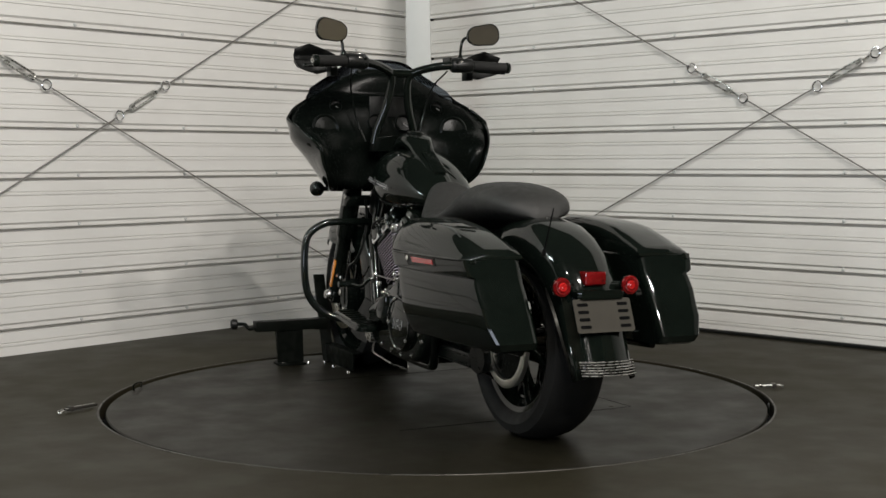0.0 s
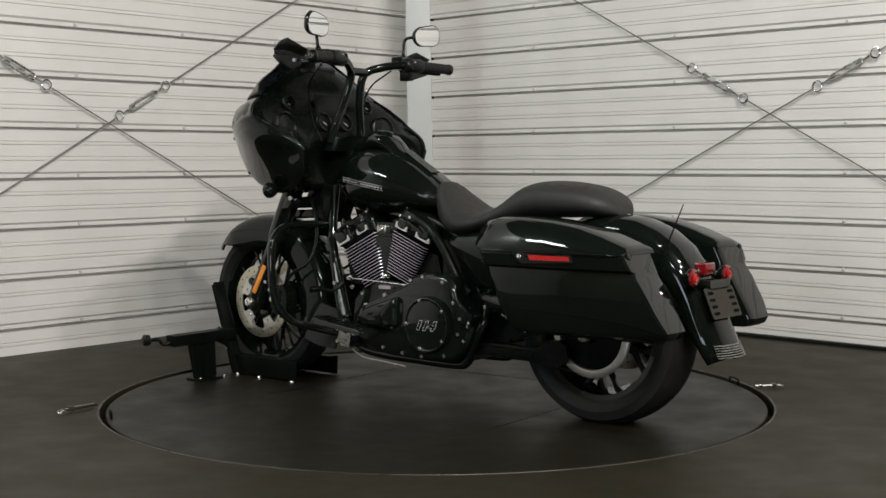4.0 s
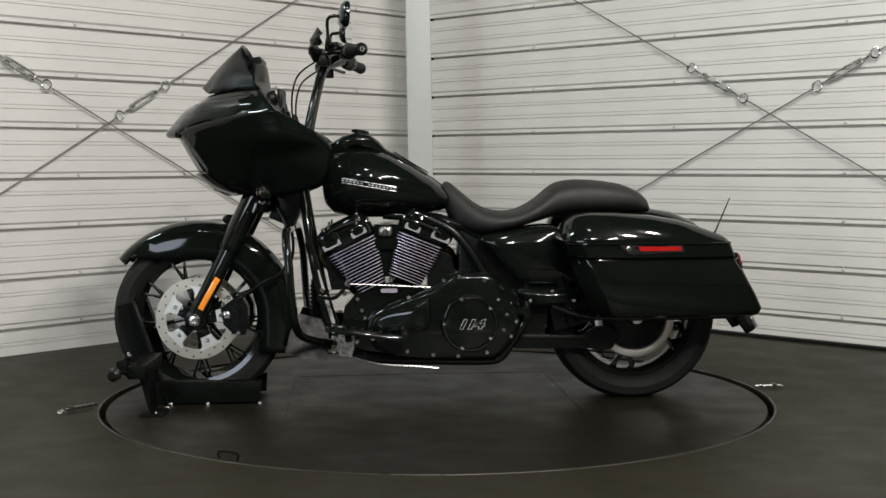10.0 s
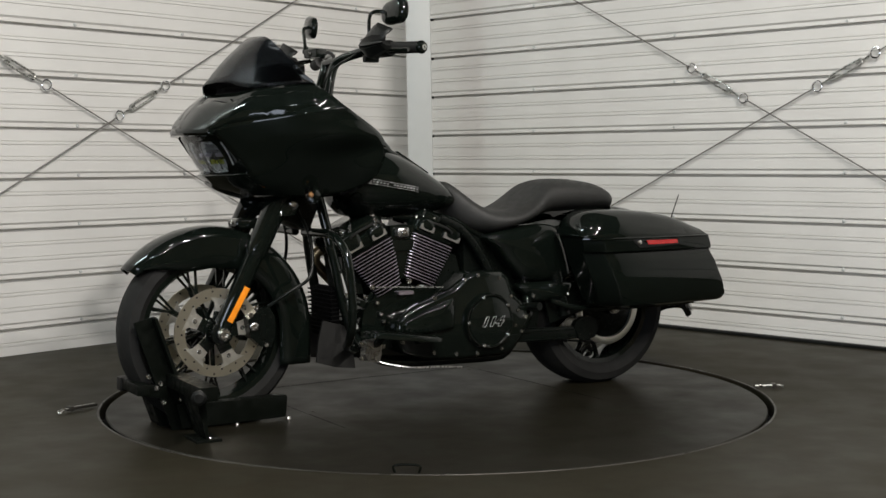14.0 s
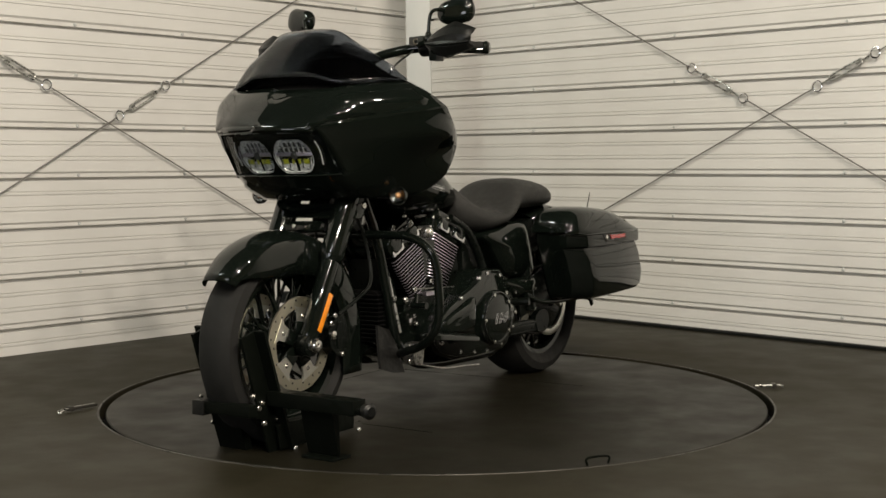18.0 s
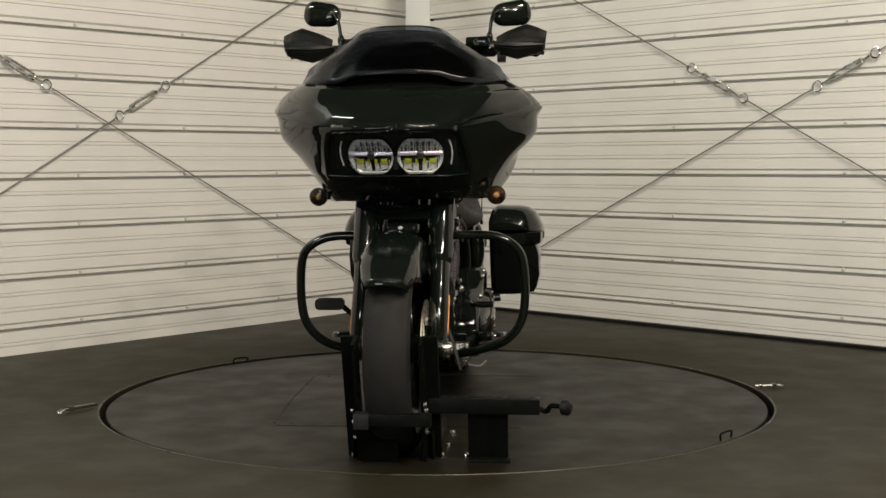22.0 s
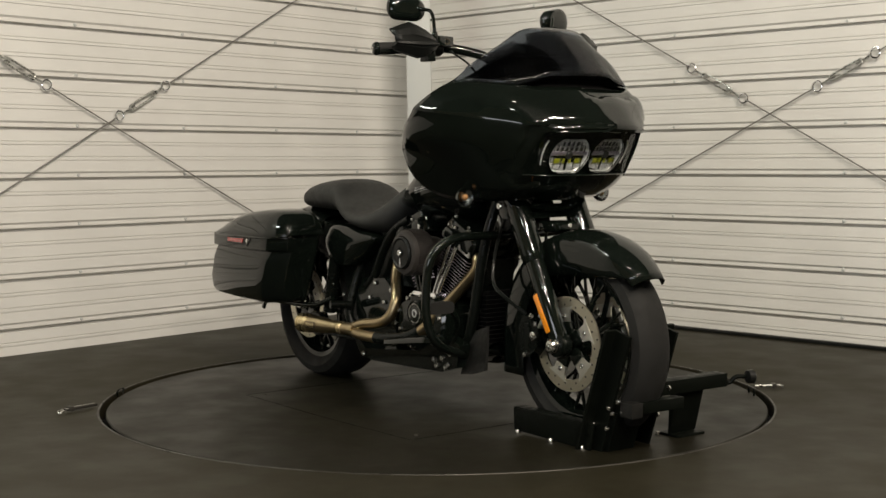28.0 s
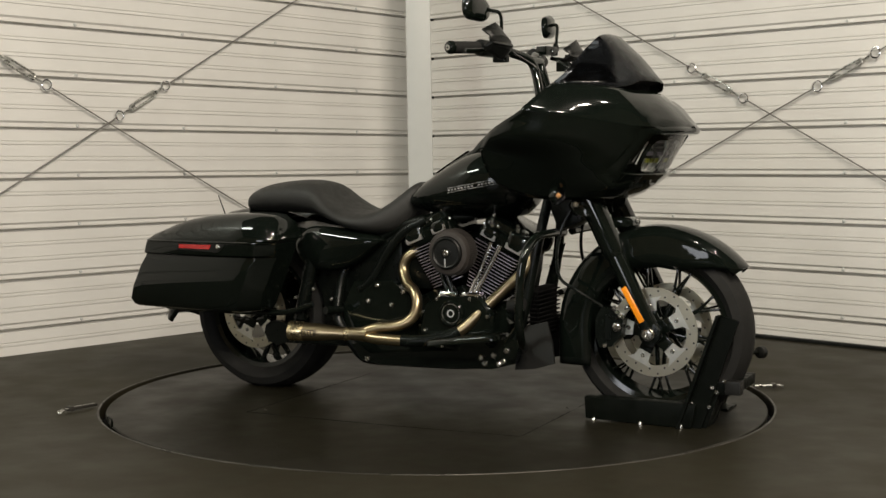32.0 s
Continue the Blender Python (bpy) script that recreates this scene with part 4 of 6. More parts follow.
    loft(bm, [[P(a, b, 0.010) for a, b in sh], [P(a * 1.03, b * 1.04, 0.0) for a, b in sh], [P(a * 0.96, b * 0.93, -0.010) for a, b in sh], [P(a * 0.75, b * 0.7, -0.018) for a, b in sh], [P(a * 0.4, b * 0.35, -0.021) for a, b in sh]])
    mi = part("mirror", bm, GLOSSBLK, MOTO, "black rounded mirror")
    bm = bmesh.new()
    loft(bm, [[P(a * 0.95, b * 0.93, 0.009) for a, b in sh], [P(a * 0.94, b * 0.92, 0.0115) for a, b in sh]])
    part("mirror_glass", bm, MIRROR, mi)
    bm = bmesh.new()
    tube(bm, smooth([(0.384, s * 0.256, 1.30), (0.386, s * 0.259, 1.35), (0.387, s * 0.266, 1.388), (0.380, s * 0.275, 1.404), (0.362, s * 0.286, 1.408), mc - sd * 0.032 - ax * 0.014], 6), 0.0062, 10)
    part("stem", bm, GLOSSBLK, mi)
    bm = bmesh.new()
    lathe(bm, [(0.012, -0.012), (0.013, 0.0), (0.010, 0.012), (0.006, 0.018)], (0.384, s * 0.256, 1.318), (0, 0, 1), 14)
    part("stem_base", bm, GLOSSBLK, mi)
    # cables from the bar into the fairing
    for dx, dy in ((0.04, 0.01),):
        bm = bmesh.new()
        tube(bm, smooth([(0.37 + dx, s * (0.20 + dy), 1.27), (0.46 + dx, s * (0.17 + dy), 1.20), (0.50 + dx * 0.5, s * 0.15, 1.08), (0.49, s * 0.12, 0.98)], 6), 0.0035, 8)
        part("cable", bm, INNERM, hb)
bm = bmesh.new()
tube(bm, [(0.404, -0.050, 1.252), (0.408, 0, 1.253), (0.404, 0.050, 1.252)], 0.0165, 14)
part("bar_bridge", bm, GLOSSBLK, MOTO)
bm = bmesh.new()
loft(bm, [[(x, y, z) for x, y in rrect(xc, 0, 0.035, w, 0.02)] for xc, w, z in ((0.49, 0.11, 0.94), (0.475, 0.105, 0.975), (0.465, 0.095, 0.995), (0.46, 0.06, 1.0))])
part("bar_clamp_cover", bm, INNERM, MOTO)

# the bars stand turned a little to one side
TURN = Matrix.Translation((0.662, 0.013, 0)) @ Matrix.Rotation(radians(1.4), 4, "Z") @ Matrix.Translation((-0.65, 0, 0))
for ob in MOTO.children:
    if ob.name.split(".")[0] in ("handlebar", "switch_housing", "fluid_reservoir", "hand_guard", "mirror", "bar_bridge"):
        ob.matrix_basis = TURN

# ---- tank
def oval(x, zt, zb, w, n=24, p=2.6, flat=0.0):
    zc, h = (zt + zb) / 2, (zt - zb) / 2
    out = []
    for k in range(n):
        a = 2 * math.pi * k / n
        c, s = math.cos(a), math.sin(a)
        yy = w * math.copysign(abs(c) ** (2 / p), c)
        zz = h * math.copysign(abs(s) ** (2 / p), s)
        if s < 0:
            yy *= 1 - flat * abs(s) ** 2
        out.append(Vector((x, yy, zc + zz)))
    return out


bm = bmesh.new()
loft(bm, [oval(x, zt, zb, w, 28, p, 0.15) for x, zt, zb, w, p in ((0.425, 0.905, 0.765, 0.075, 2.2), (0.415, 0.925, 0.735, 0.11, 2.3), (0.385, 0.942, 0.705, 0.142, 2.3), (0.33, 0.952, 0.692, 0.162, 2.3), (0.26, 0.950, 0.688, 0.170, 2.2), (0.18, 0.928, 0.688, 0.165, 2.2), (0.10, 0.888, 0.696, 0.150, 2.2), (0.02, 0.838, 0.706, 0.125, 2.3), (-0.035, 0.796, 0.718, 0.10, 2.3), (-0.062, 0.772, 0.732, 0.070, 2.2))])
TANK = part("fuel_tank", bm, PAINT, MOTO, "gloss black teardrop fuel tank", sharp=60)
bm = bmesh.new()
loft(bm, [oval(x, zt, zt - 0.06, w, 20, 3.0) for x, zt, w in ((0.415, 0.94, 0.04), (0.40, 0.965, 0.055), (0.35, 0.995, 0.064), (0.30, 1.008, 0.066), (0.25, 1.0, 0.062), (0.215, 0.975, 0.05), (0.19, 0.947, 0.048), (0.10, 0.897, 0.045), (0.0, 0.829, 0.04), (-0.04, 0.799, 0.036))])
CONS = part("tank_console", bm, GLOSSBLK, MOTO, "black console along the tank top", sharp=50)
bm = bmesh.new()
lathe(bm, [(0.034, 0.0), (0.034, 0.008), (0.028, 0.013), (0.004, 0.014)], (0.285, 0, 1.004), (-0.15, 0, 1), 24)
part("ignition_knob", bm, SATIN, CONS)
bm = bmesh.new()
beam(bm, (0.16, 0, 0.935), (0.03, 0, 0.855), 0.05, 0.004)
part("console_insert", bm, PAINT, CONS)
# emblem: a strip with plain bars instead of lettering
for s in (-1, 1):
    def on_tank(x):
        return 0.1725 - abs(x - 0.25) * 0.02 - max(0, 0.2 - x) * 0.09 - max(0, x - 0.33) * 0.12
    for dz in (0.008, -0.008):
        bm = bmesh.new()
        tube(bm, [(x, s * (on_tank(x) + 0.001), 0.812 + (x - 0.25) * 0.17 + dz) for x in (0.15, 0.2, 0.25, 0.3, 0.35)], 0.0008, 6)
        em = part("emblem_line", bm, WHITEMARK, TANK)
    for i in range(15):
        if i == 6:
            continue
        x = 0.345 - i * 0.0135
        bm = bmesh.new()
        box(bm, (x, s * (on_tank(x) + 0.002), 0.812 + (x - 0.25) * 0.17), (0.0065, 0.003, 0.0050))
        part("emblem_bar", bm, WHITEMARK, TANK)

# ---- seat
SEAT_TOP = [(-0.018, 0.805), (-0.035, 0.822), (-0.06, 0.812), (-0.10, 0.778), (-0.15, 0.739), (-0.205, 0.716), (-0.28, 0.712), (-0.34, 0.734), (-0.385, 0.764), (-0.43, 0.803), (-0.465, 0.820), (-0.52, 0.828), (-0.60, 0.825), (-0.69, 0.811), (-0.755, 0.785), (-0.792, 0.755), (-0.808, 0.722)]
SEAT_BOT = [(-0.018, 0.76), (-0.035, 0.715), (-0.06, 0.66), (-0.10, 0.63), (-0.15, 0.622), (-0.205, 0.624), (-0.28, 0.642), (-0.34, 0.66), (-0.385, 0.672), (-0.43, 0.685), (-0.465, 0.692), (-0.52, 0.697), (-0.60, 0.70), (-0.69, 0.704), (-0.755, 0.706), (-0.79, 0.707), (-0.80, 0.708)]
SEAT_W = [0.05, 0.075, 0.10, 0.13, 0.158, 0.178, 0.188, 0.180, 0.168, 0.155, 0.15, 0.15, 0.148, 0.138, 0.115, 0.07, 0.04]
bm = bmesh.new()
prof = smooth([(a[0], a[1], b[1]) for a, b in zip(SEAT_TOP, SEAT_BOT)], 3)
wid = smooth([(a[0], w, 0) for a, w in zip(SEAT_TOP, SEAT_W)], 3)
loft(bm, [oval(p.x, p.y, p.z, w.y, 32, 2.5) for p, w in zip(prof, wid)])
SEAT = part("seat", bm, VINYL, MOTO, "black vinyl two-up seat with raised passenger part", sharp=60)
for s in (-1, 1):
    bm = bmesh.new()
    tube(bm, smooth([(x, s * w * 0.93, zb + (zt - zb) * 0.30) for (x, zt), (_, zb), w in list(zip(SEAT_TOP, SEAT_BOT, SEAT_W))[3:13]], 3), 0.0028, 6)
    part("seam", bm, PLASTIC, SEAT)
bolt_head(MOTO, (-0.815, 0, 0.708), (-0.5, 0, 1), 0.010, 0.008)

# ---- rear fender and tail
bm = bmesh.new()
loops = []
TAIL = [(-0.62, 0.668, 0.115), (-0.72, 0.692, 0.118), (-0.80, 0.700, 0.118), (-0.88, 0.688, 0.118), (-0.96, 0.655, 0.116), (-1.03, 0.605, 0.113), (-1.085, 0.535, 0.109), (-1.125, 0.455, 0.105), (-1.16, 0.37, 0.102), (-1.192, 0.298, 0.10), (-1.208, 0.262, 0.10)]
for i, (x, z, w) in enumerate(TAIL):
    a, b = TAIL[max(i - 1, 0)], TAIL[min(i + 1, len(TAIL) - 1)]
    t = Vector((b[0] - a[0], 0, b[1] - a[1])).normalized()
    nrm = Vector((t.z, 0, -t.x))
    if (nrm.z if i < 5 else -nrm.x) < 0:
        nrm = -nrm
    c = Vector((x, 0, z))
    k = 1.0 if i < 5 else max(0.42, 1.0 - (i - 4) * 0.1)
    loops.append([c + Vector((0, w * q, 0)) + nrm * (h * k if h < -0.03 else h) for q, h in ((-1.0, -0.11), (-1.0, -0.075), (-0.985, -0.048), (-0.94, -0.026), (-0.86, -0.009), (-0.72, 0.004), (-0.5, 0.013), (-0.25, 0.017), (0, 0.018), (0.25, 0.017), (0.5, 0.013), (0.72, 0.004), (0.86, -0.009), (0.94, -0.026), (0.985, -0.048), (1.0, -0.075), (1.0, -0.11))])
loft(bm, loops, close=False, caps=False)
RF = part("rear_fender", bm, PAINT, MOTO, "gloss black stretched rear fender", sharp=50)
so = RF.modifiers.new("thickness", "SOLIDIFY")
so.thickness, so.offset = 0.006, -1
# chrome-ribbed tip
for i in range(6):
    bm = bmesh.new()
    p = Vector((-1.214 + i * 0.0036, 0, 0.268 + i * 0.0075))
    tube(bm, [p + Vector((0.012, -0.092, 0)), p + Vector((-0.008, -0.055, 0)), p + Vector((-0.014, 0, 0)), p + Vector((-0.008, 0.055, 0)), p + Vector((0.012, 0.092, 0))], 0.0020, 6)
    part("fender_rib", bm, STEEL, RF)
# tail lamps
for s in (-1, 1):
    c = (-1.118, s * 0.118, 0.523)
    tl = part("rear_turn_signal", lathe(bmesh.new(), [(0.012, -0.03), (0.024, -0.02), (0.031, -0.004), (0.031, 0.003)], c, (-1, 0, 0), 22), GLOSSBLK, MOTO, "round red rear turn signal")
    bm = bmesh.new()
    lathe(bm, [(0.0295, 0.003), (0.028, 0.009), (0.0235, 0.010), (0.022, 0.0135), (0.0165, 0.012), (0.0145, 0.012), (0.0145, 0.008)], c, (-1, 0, 0), 18)
    part("lens", bm, DARKRED, tl, "dark red ribbed lens", sharp=12)
    bm = bmesh.new()
    lathe(bm, [(0.0143, 0.008), (0.0143, 0.0125), (0.011, 0.016), (0.006, 0.0145), (0.003, 0.0175)], c, (-1, 0, 0), 14)
    part("lens_centre", bm, TAILRED, tl, "bright red centre of the lens", sharp=12)
    bm = bmesh.new()
    tube(bm, [(-1.10, s * 0.10, 0.523), (-1.08, s * 0.03, 0.52)], 0.011, 10)
    part("stalk", bm, GLOSSBLK, tl)
bm = bmesh.new()
loft(bm, [[(x, y, z) for y, z in rrect(0, 0.545, 0.036 - e, 0.020 - e, 0.005)] for x, e in ((-1.075, 0), (-1.118, 0), (-1.122, 0.004))])
part("tail_reflector", bm, DARKRED, RF, "red rectangular reflector")
# bracket and blank plate holder
plate = part("plate_holder", loft(bm := bmesh.new(), [[(-1.148 - 0.04 * (0.485 - z) / 0.1 + e, y, z) for y, z in rrect(0, 0.44, 0.098, 0.048, 0.008)] for e in (0.0, -0.004)]) and bm, mat("plate_grey", (0.044, 0.041, 0.034), 0.7, var=0.1, spec=0.1), MOTO, "empty grey number plate holder with slots")
for s in (-1, 1):
    for i in range(4):
        bm = bmesh.new()
        z = 0.472 - i * 0.021
        loft(bm, [[(-1.1515 - 0.04 * (0.485 - zz) / 0.1 + e, y, zz) for y, zz in rrect(s * 0.068, z, 0.018, 0.0045, 0.004, 3)] for e in (0.0, -0.002)])
        part("slot", bm, VENTM, plate)
bm = bmesh.new()
loft(bm, [[(x, y, z) for y, z in rrect(0, 0.50, w, 0.013, 0.008)] for x, w in ((-1.10, 0.08), (-1.150, 0.08), (-1.158, 0.07))])
part("plate_lamp", bm, GLOSSBLK, RF)
bm = bmesh.new()
tube(bm, [(-1.035, 0.13, 0.628), (-1.09, 0.13, 0.757)], [0.003, 0.0018], 6)
ant = part("antenna", bm, VENTM, MOTO, "thin black whip antenna")
bm = bmesh.new()
lathe(bm, [(0.008, 0), (0.007, 0.014), (0.003, 0.022)], (-1.03, 0.13, 0.612), (-0.3, 0, 1), 10)
part("antenna_base", bm, VENTM, ant)


# ---- saddlebags
def saddlebag(s):
    def plan(v):
        """Lets a point on the outer side follow the bowed outline of the bag."""
        if s < 0:
            v.x -= 0.020
        if abs(v.y) > 0.29:
            v.y += s * (0.018 - 0.20 * (v.x + 0.68) ** 2) * min(1.0, (abs(v.y) - 0.29) / 0.06)
        return v

    def section(z, x0, x1, y1, ch):
        """A level cut through the bag with a chamfered outer front corner; x1 is the front."""
        pts = [(x0 + 0.03, 0.20), (x1 - 0.02, 0.20), (x1, 0.22), (x1, y1 - ch - 0.004), (x1 - 0.003, y1 - ch + 0.002), (x1 - ch + 0.004, y1 - 0.003), (x1 - ch - 0.006, y1), (x1 - ch - 0.05, y1 + 0.002), ((x0 + x1) / 2, y1 + 0.003), (x0 + 0.15, y1), (x0 + 0.05, y1), (x0 + 0.009, y1 - 0.002), (x0 + 0.002, y1 - 0.008), (x0, y1 - 0.03), (x0, 0.23), (x0 + 0.01, 0.21)]
        return [plan(Vector((x, s * y, z))) for x, y in pts]
    bm = bmesh.new()
    loft(bm, [section(0.338, -1.134, -0.565, 0.343, 0.05), section(0.346, -1.149, -0.552, 0.361, 0.055), section(0.366, -1.156, -0.540, 0.373, 0.058), section(0.42, -1.127, -0.515, 0.387, 0.06), section(0.46, -1.104, -0.497, 0.386, 0.06),
              section(0.50, -1.081, -0.480, 0.387, 0.06), section(0.53, -1.060, -0.468, 0.383, 0.058), section(0.547, -1.052, -0.461, 0.378, 0.056), section(0.556, -1.048, -0.458, 0.396, 0.056), section(0.585, -1.035, -0.448, 0.400, 0.056), section(0.602, -1.027, -0.444, 0.400, 0.056)])
    bag = part("saddlebag", bm, PAINT, MOTO, "gloss black hard saddlebag", sharp=32)
    bag.modifiers.new("normals", "WEIGHTED_NORMAL").keep_sharp = True
    bm = bmesh.new()
    L = [(-1.026, 0.603, 0.608, 0.160), (-1.022, 0.603, 0.622, 0.19), (-1.0, 0.603, 0.634, 0.199), (-0.92, 0.604, 0.664, 0.20), (-0.84, 0.606, 0.688, 0.20), (-0.74, 0.607, 0.704, 0.20), (-0.62, 0.608, 0.713, 0.20), (-0.53, 0.609, 0.713, 0.20), (-0.48, 0.609, 0.704, 0.19), (-0.45, 0.61, 0.685, 0.172), (-0.434, 0.612, 0.655, 0.155), (-0.430, 0.615, 0.632, 0.14)]
    loops = []
    for x, zb, zt, w in L:
        h = zt - zb
        o, i = 0.202 + w, 0.2
        q = [(i, zb), (i, zb + h * 0.55), (i + 0.012, zt - h * 0.12), (i + 0.035, zt), (o - 0.085, zt - h * 0.02), (o - 0.055, zt - h * 0.09), (o - 0.030, zt - h * 0.28), (o - 0.012, zb + h * 0.40), (o - 0.002, zb + h * 0.15), (o, zb + h * 0.06), (o, zb)]
        loops.append([plan(Vector((x, s * y, z))) for y, z in q])
    loft(bm, loops)
    lid = part("lid", bm, PAINT, bag, "gloss black saddlebag lid", sharp=50)
    lid.modifiers.new("normals", "WEIGHTED_NORMAL").keep_sharp = True
    bm = bmesh.new()
    tube(bm, [plan(Vector((x, s * y, 0.6035))) for x, y in ((-1.022, 0.24), (-1.024, 0.36), (-1.018, 0.394), (-1.0, 0.402), (-0.9, 0.402), (-0.8, 0.402), (-0.7, 0.402), (-0.6, 0.402), (-0.52, 0.402), (-0.49, 0.395), (-0.445, 0.348))], 0.0042, 8)
    part("lid_seal", bm, GLOSSBLK, bag, "black rim of the lid")
    # latch recess with red reflector
    bm = bmesh.new()
    pts = [(-0.625, 0.603), (-0.635, 0.588), (-0.665, 0.566), (-0.76, 0.570), (-0.858, 0.574), (-0.85, 0.600), (-0.74, 0.602)]
    loft(bm, [[plan(Vector((x, s * y, z))) for x, z in pts] for y in (0.396, 0.4025)])
    la = part("latch", bm, PLASTIC, bag, "black latch recess")
    bm = bmesh.new()
    pts = [(-0.690, 0.5945), (-0.700, 0.578), (-0.77, 0.5785), (-0.846, 0.579), (-0.843, 0.5935), (-0.77, 0.594)]
    loft(bm, [[plan(Vector((x, s * y, z))) for x, z in pts] for y in (0.4015, 0.4045)])
    part("side_reflector", bm, TAILRED, la, "long red side reflector")
    bolt_head(la, plan(Vector((-0.658, s * 0.4015, 0.587))), (0, s, 0), 0.0095, 0.005)
    bm = bmesh.new()
    lathe(bm, [(0.010, 0), (0.013, 0.006), (0.013, 0.012), (0.008, 0.015)], plan(Vector((-1.018, s * 0.372, 0.596))), (-1, 0, 0), 12)
    part("lock", bm, GLOSSBLK, bag)
    bolt_head(bag, (-1.115, s * 0.27, 0.40), (-1, 0, -0.3), 0.008, 0.006)
    # domed side covers between engine and bag
    upper = [(-0.155, 0.615), (-0.28, 0.645), (-0.44, 0.652), (-0.495, 0.585), (-0.53, 0.462), (-0.50, 0.442), (-0.33, 0.442), (-0.26, 0.49), (-0.195, 0.565)]
    lower = [(-0.30, 0.428), (-0.52, 0.430), (-0.53, 0.39), (-0.505, 0.36), (-0.36, 0.354), (-0.315, 0.382)]
    if s < 0:
        upper, lower = [(-0.15, 0.615), (-0.30, 0.645), (-0.44, 0.655), (-0.50, 0.615), (-0.52, 0.57), (-0.47, 0.505), (-0.37, 0.485), (-0.27, 0.51), (-0.19, 0.565)], None
    for pts, label in ((upper, "gloss black domed side cover"), (lower, "lower gloss black side cover")):
        if not pts:
            continue
        ring = [(p.x, p.y) for p in smooth([(x, z, 0) for x, z in pts], 5, True)]
        mx, mz = sum(p[0] for p in ring) / len(ring), sum(p[1] for p in ring) / len(ring)
        bm = bmesh.new()
        loft(bm, [[(x, s * y, z) for x, z in ring] for y in (0.10, 0.145)] + [[(mx + (x - mx) * q, s * (0.145 + 0.042 * math.sqrt(1 - q * q)), mz + (z - mz) * q) for x, z in ring] for q in (0.985, 0.95, 0.87, 0.74, 0.55, 0.3, 0.08)])
        part("side_cover", bm, PAINT, MOTO, label, sharp=55)
    # bag guard rail below
    bm = bmesh.new()
    tube(bm, smooth([(-0.42, s * 0.18, 0.36), (-0.55, s * 0.20, 0.325), (-0.85, s * 0.22, 0.322), (-1.08, s * 0.23, 0.328)], 5), 0.011, 10)
    part("bag_rail", bm, GLOSSBLK, MOTO)
    for x in (-0.5, -0.42, -0.34):
        bolt_head(MOTO, (x, s * 0.175, 0.40 + 0.02 * math.sin(x * 40)), (0, s, 0), 0.007, 0.006)


for s in (-1, 1):
    saddlebag(s)

# ---- frame and swingarm
for s in (-1, 1):
    bm = bmesh.new()
    tube(bm, smooth([(0.50, s * 0.05, 0.80), (0.47, s * 0.10, 0.60), (0.42, s * 0.115, 0.35), (0.37, s * 0.115, 0.24), (0.30, s * 0.125, 0.185), (0.20, s * 0.132, 0.166), (0.0, s * 0.136, 0.160), (-0.185, s * 0.136, 0.158), (-0.232, s * 0.142, 0.172), (-0.262, s * 0.152, 0.212), (-0.312, s * 0.168, 0.296), (-0.330, s * 0.15, 0.36), (-0.30, s * 0.10, 0.52), (-0.05, s * 0.08, 0.67), (0.20, s * 0.05, 0.70)], 5), 0.018, 12)
    part("frame_tube", bm, GLOSSBLK if s > 0 else INNERM, MOTO, "glossy black frame tube")
    bm = bmesh.new()
    beam(bm, (-0.26, s * 0.13, 0.228), (-0.57, s * 0.132, 0.224), 0.03, 0.050)
    prism(bm, [(-0.55, 0.250), (-0.56, 0.268), (-0.59, 0.282), (-0.63, 0.284), (-0.66, 0.268), (-0.668, 0.235), (-0.65, 0.202), (-0.61, 0.190), (-0.57, 0.200)], s * 0.124, s * 0.150)
    sw = part("swingarm", bm, INNERM, MOTO, "black box-section swingarm", bevel=0.006)
    for dz in (-0.017, 0.013):
        bm = bmesh.new()
        beam(bm, (-0.27, s * 0.1455, 0.228 + dz), (-0.555, s * 0.1475, 0.224 + dz), 0.005, 0.006)
        part("pressed_ridge", bm, SATIN, sw)
    bm = bmesh.new()
    tube(bm, [(-0.50, s * 0.15, 0.30), (-0.42, s * 0.15, 0.60)], 0.026, 14)
    part("shock_absorber", bm, SATIN, MOTO)
bm = bmesh.new()
for z0, z1 in ((0.205, 0.172),):
    beam(bm, (-0.12, 0.098, 0.235), (-0.70, 0.098, RA.z - 0.140), 0.02, 0.006)
    beam(bm, (-0.12, 0.098, 0.40), (-0.735, 0.098, RA.z + 0.150), 0.02, 0.006)
part("drive_belt", bm, RUBBER, MOTO)

for s in (-1, 1):
    bm = bmesh.new()
    tube(bm, smooth([(0.03, s * 0.11, 0.685), (-0.055, s * 0.125, 0.64), (-0.125, s * 0.13, 0.56), (-0.185, s * 0.13, 0.465), (-0.24, s * 0.13, 0.42)], 5), 0.017, 12)
    part("frame_strut", bm, INNERM, MOTO)
# Box added to close the see-through gap behind the rear cylinder.
bm = bmesh.new()
box(bm, (-0.205, 0, 0.535), (0.25, 0.19, 0.26))
part("seat_gap_box", bm, INNERM, MOTO, bevel=0.01)
bm = bmesh.new()
prism(bm, [(-0.28, 0.20), (-0.33, 0.62), (-0.60, 0.66), (-0.60, 0.60), (-0.47, 0.50), (-0.42, 0.38), (-0.40, 0.25)], -0.11, 0.11)
part("inner_fender", bm, INNERM, MOTO)
bm = bmesh.new()
beam(bm, (-0.42, 0.142, 0.33), (-0.70, 0.142, 0.40), 0.012, 0.13)
part("belt_guard", bm, INNERM, MOTO, bevel=0.004)

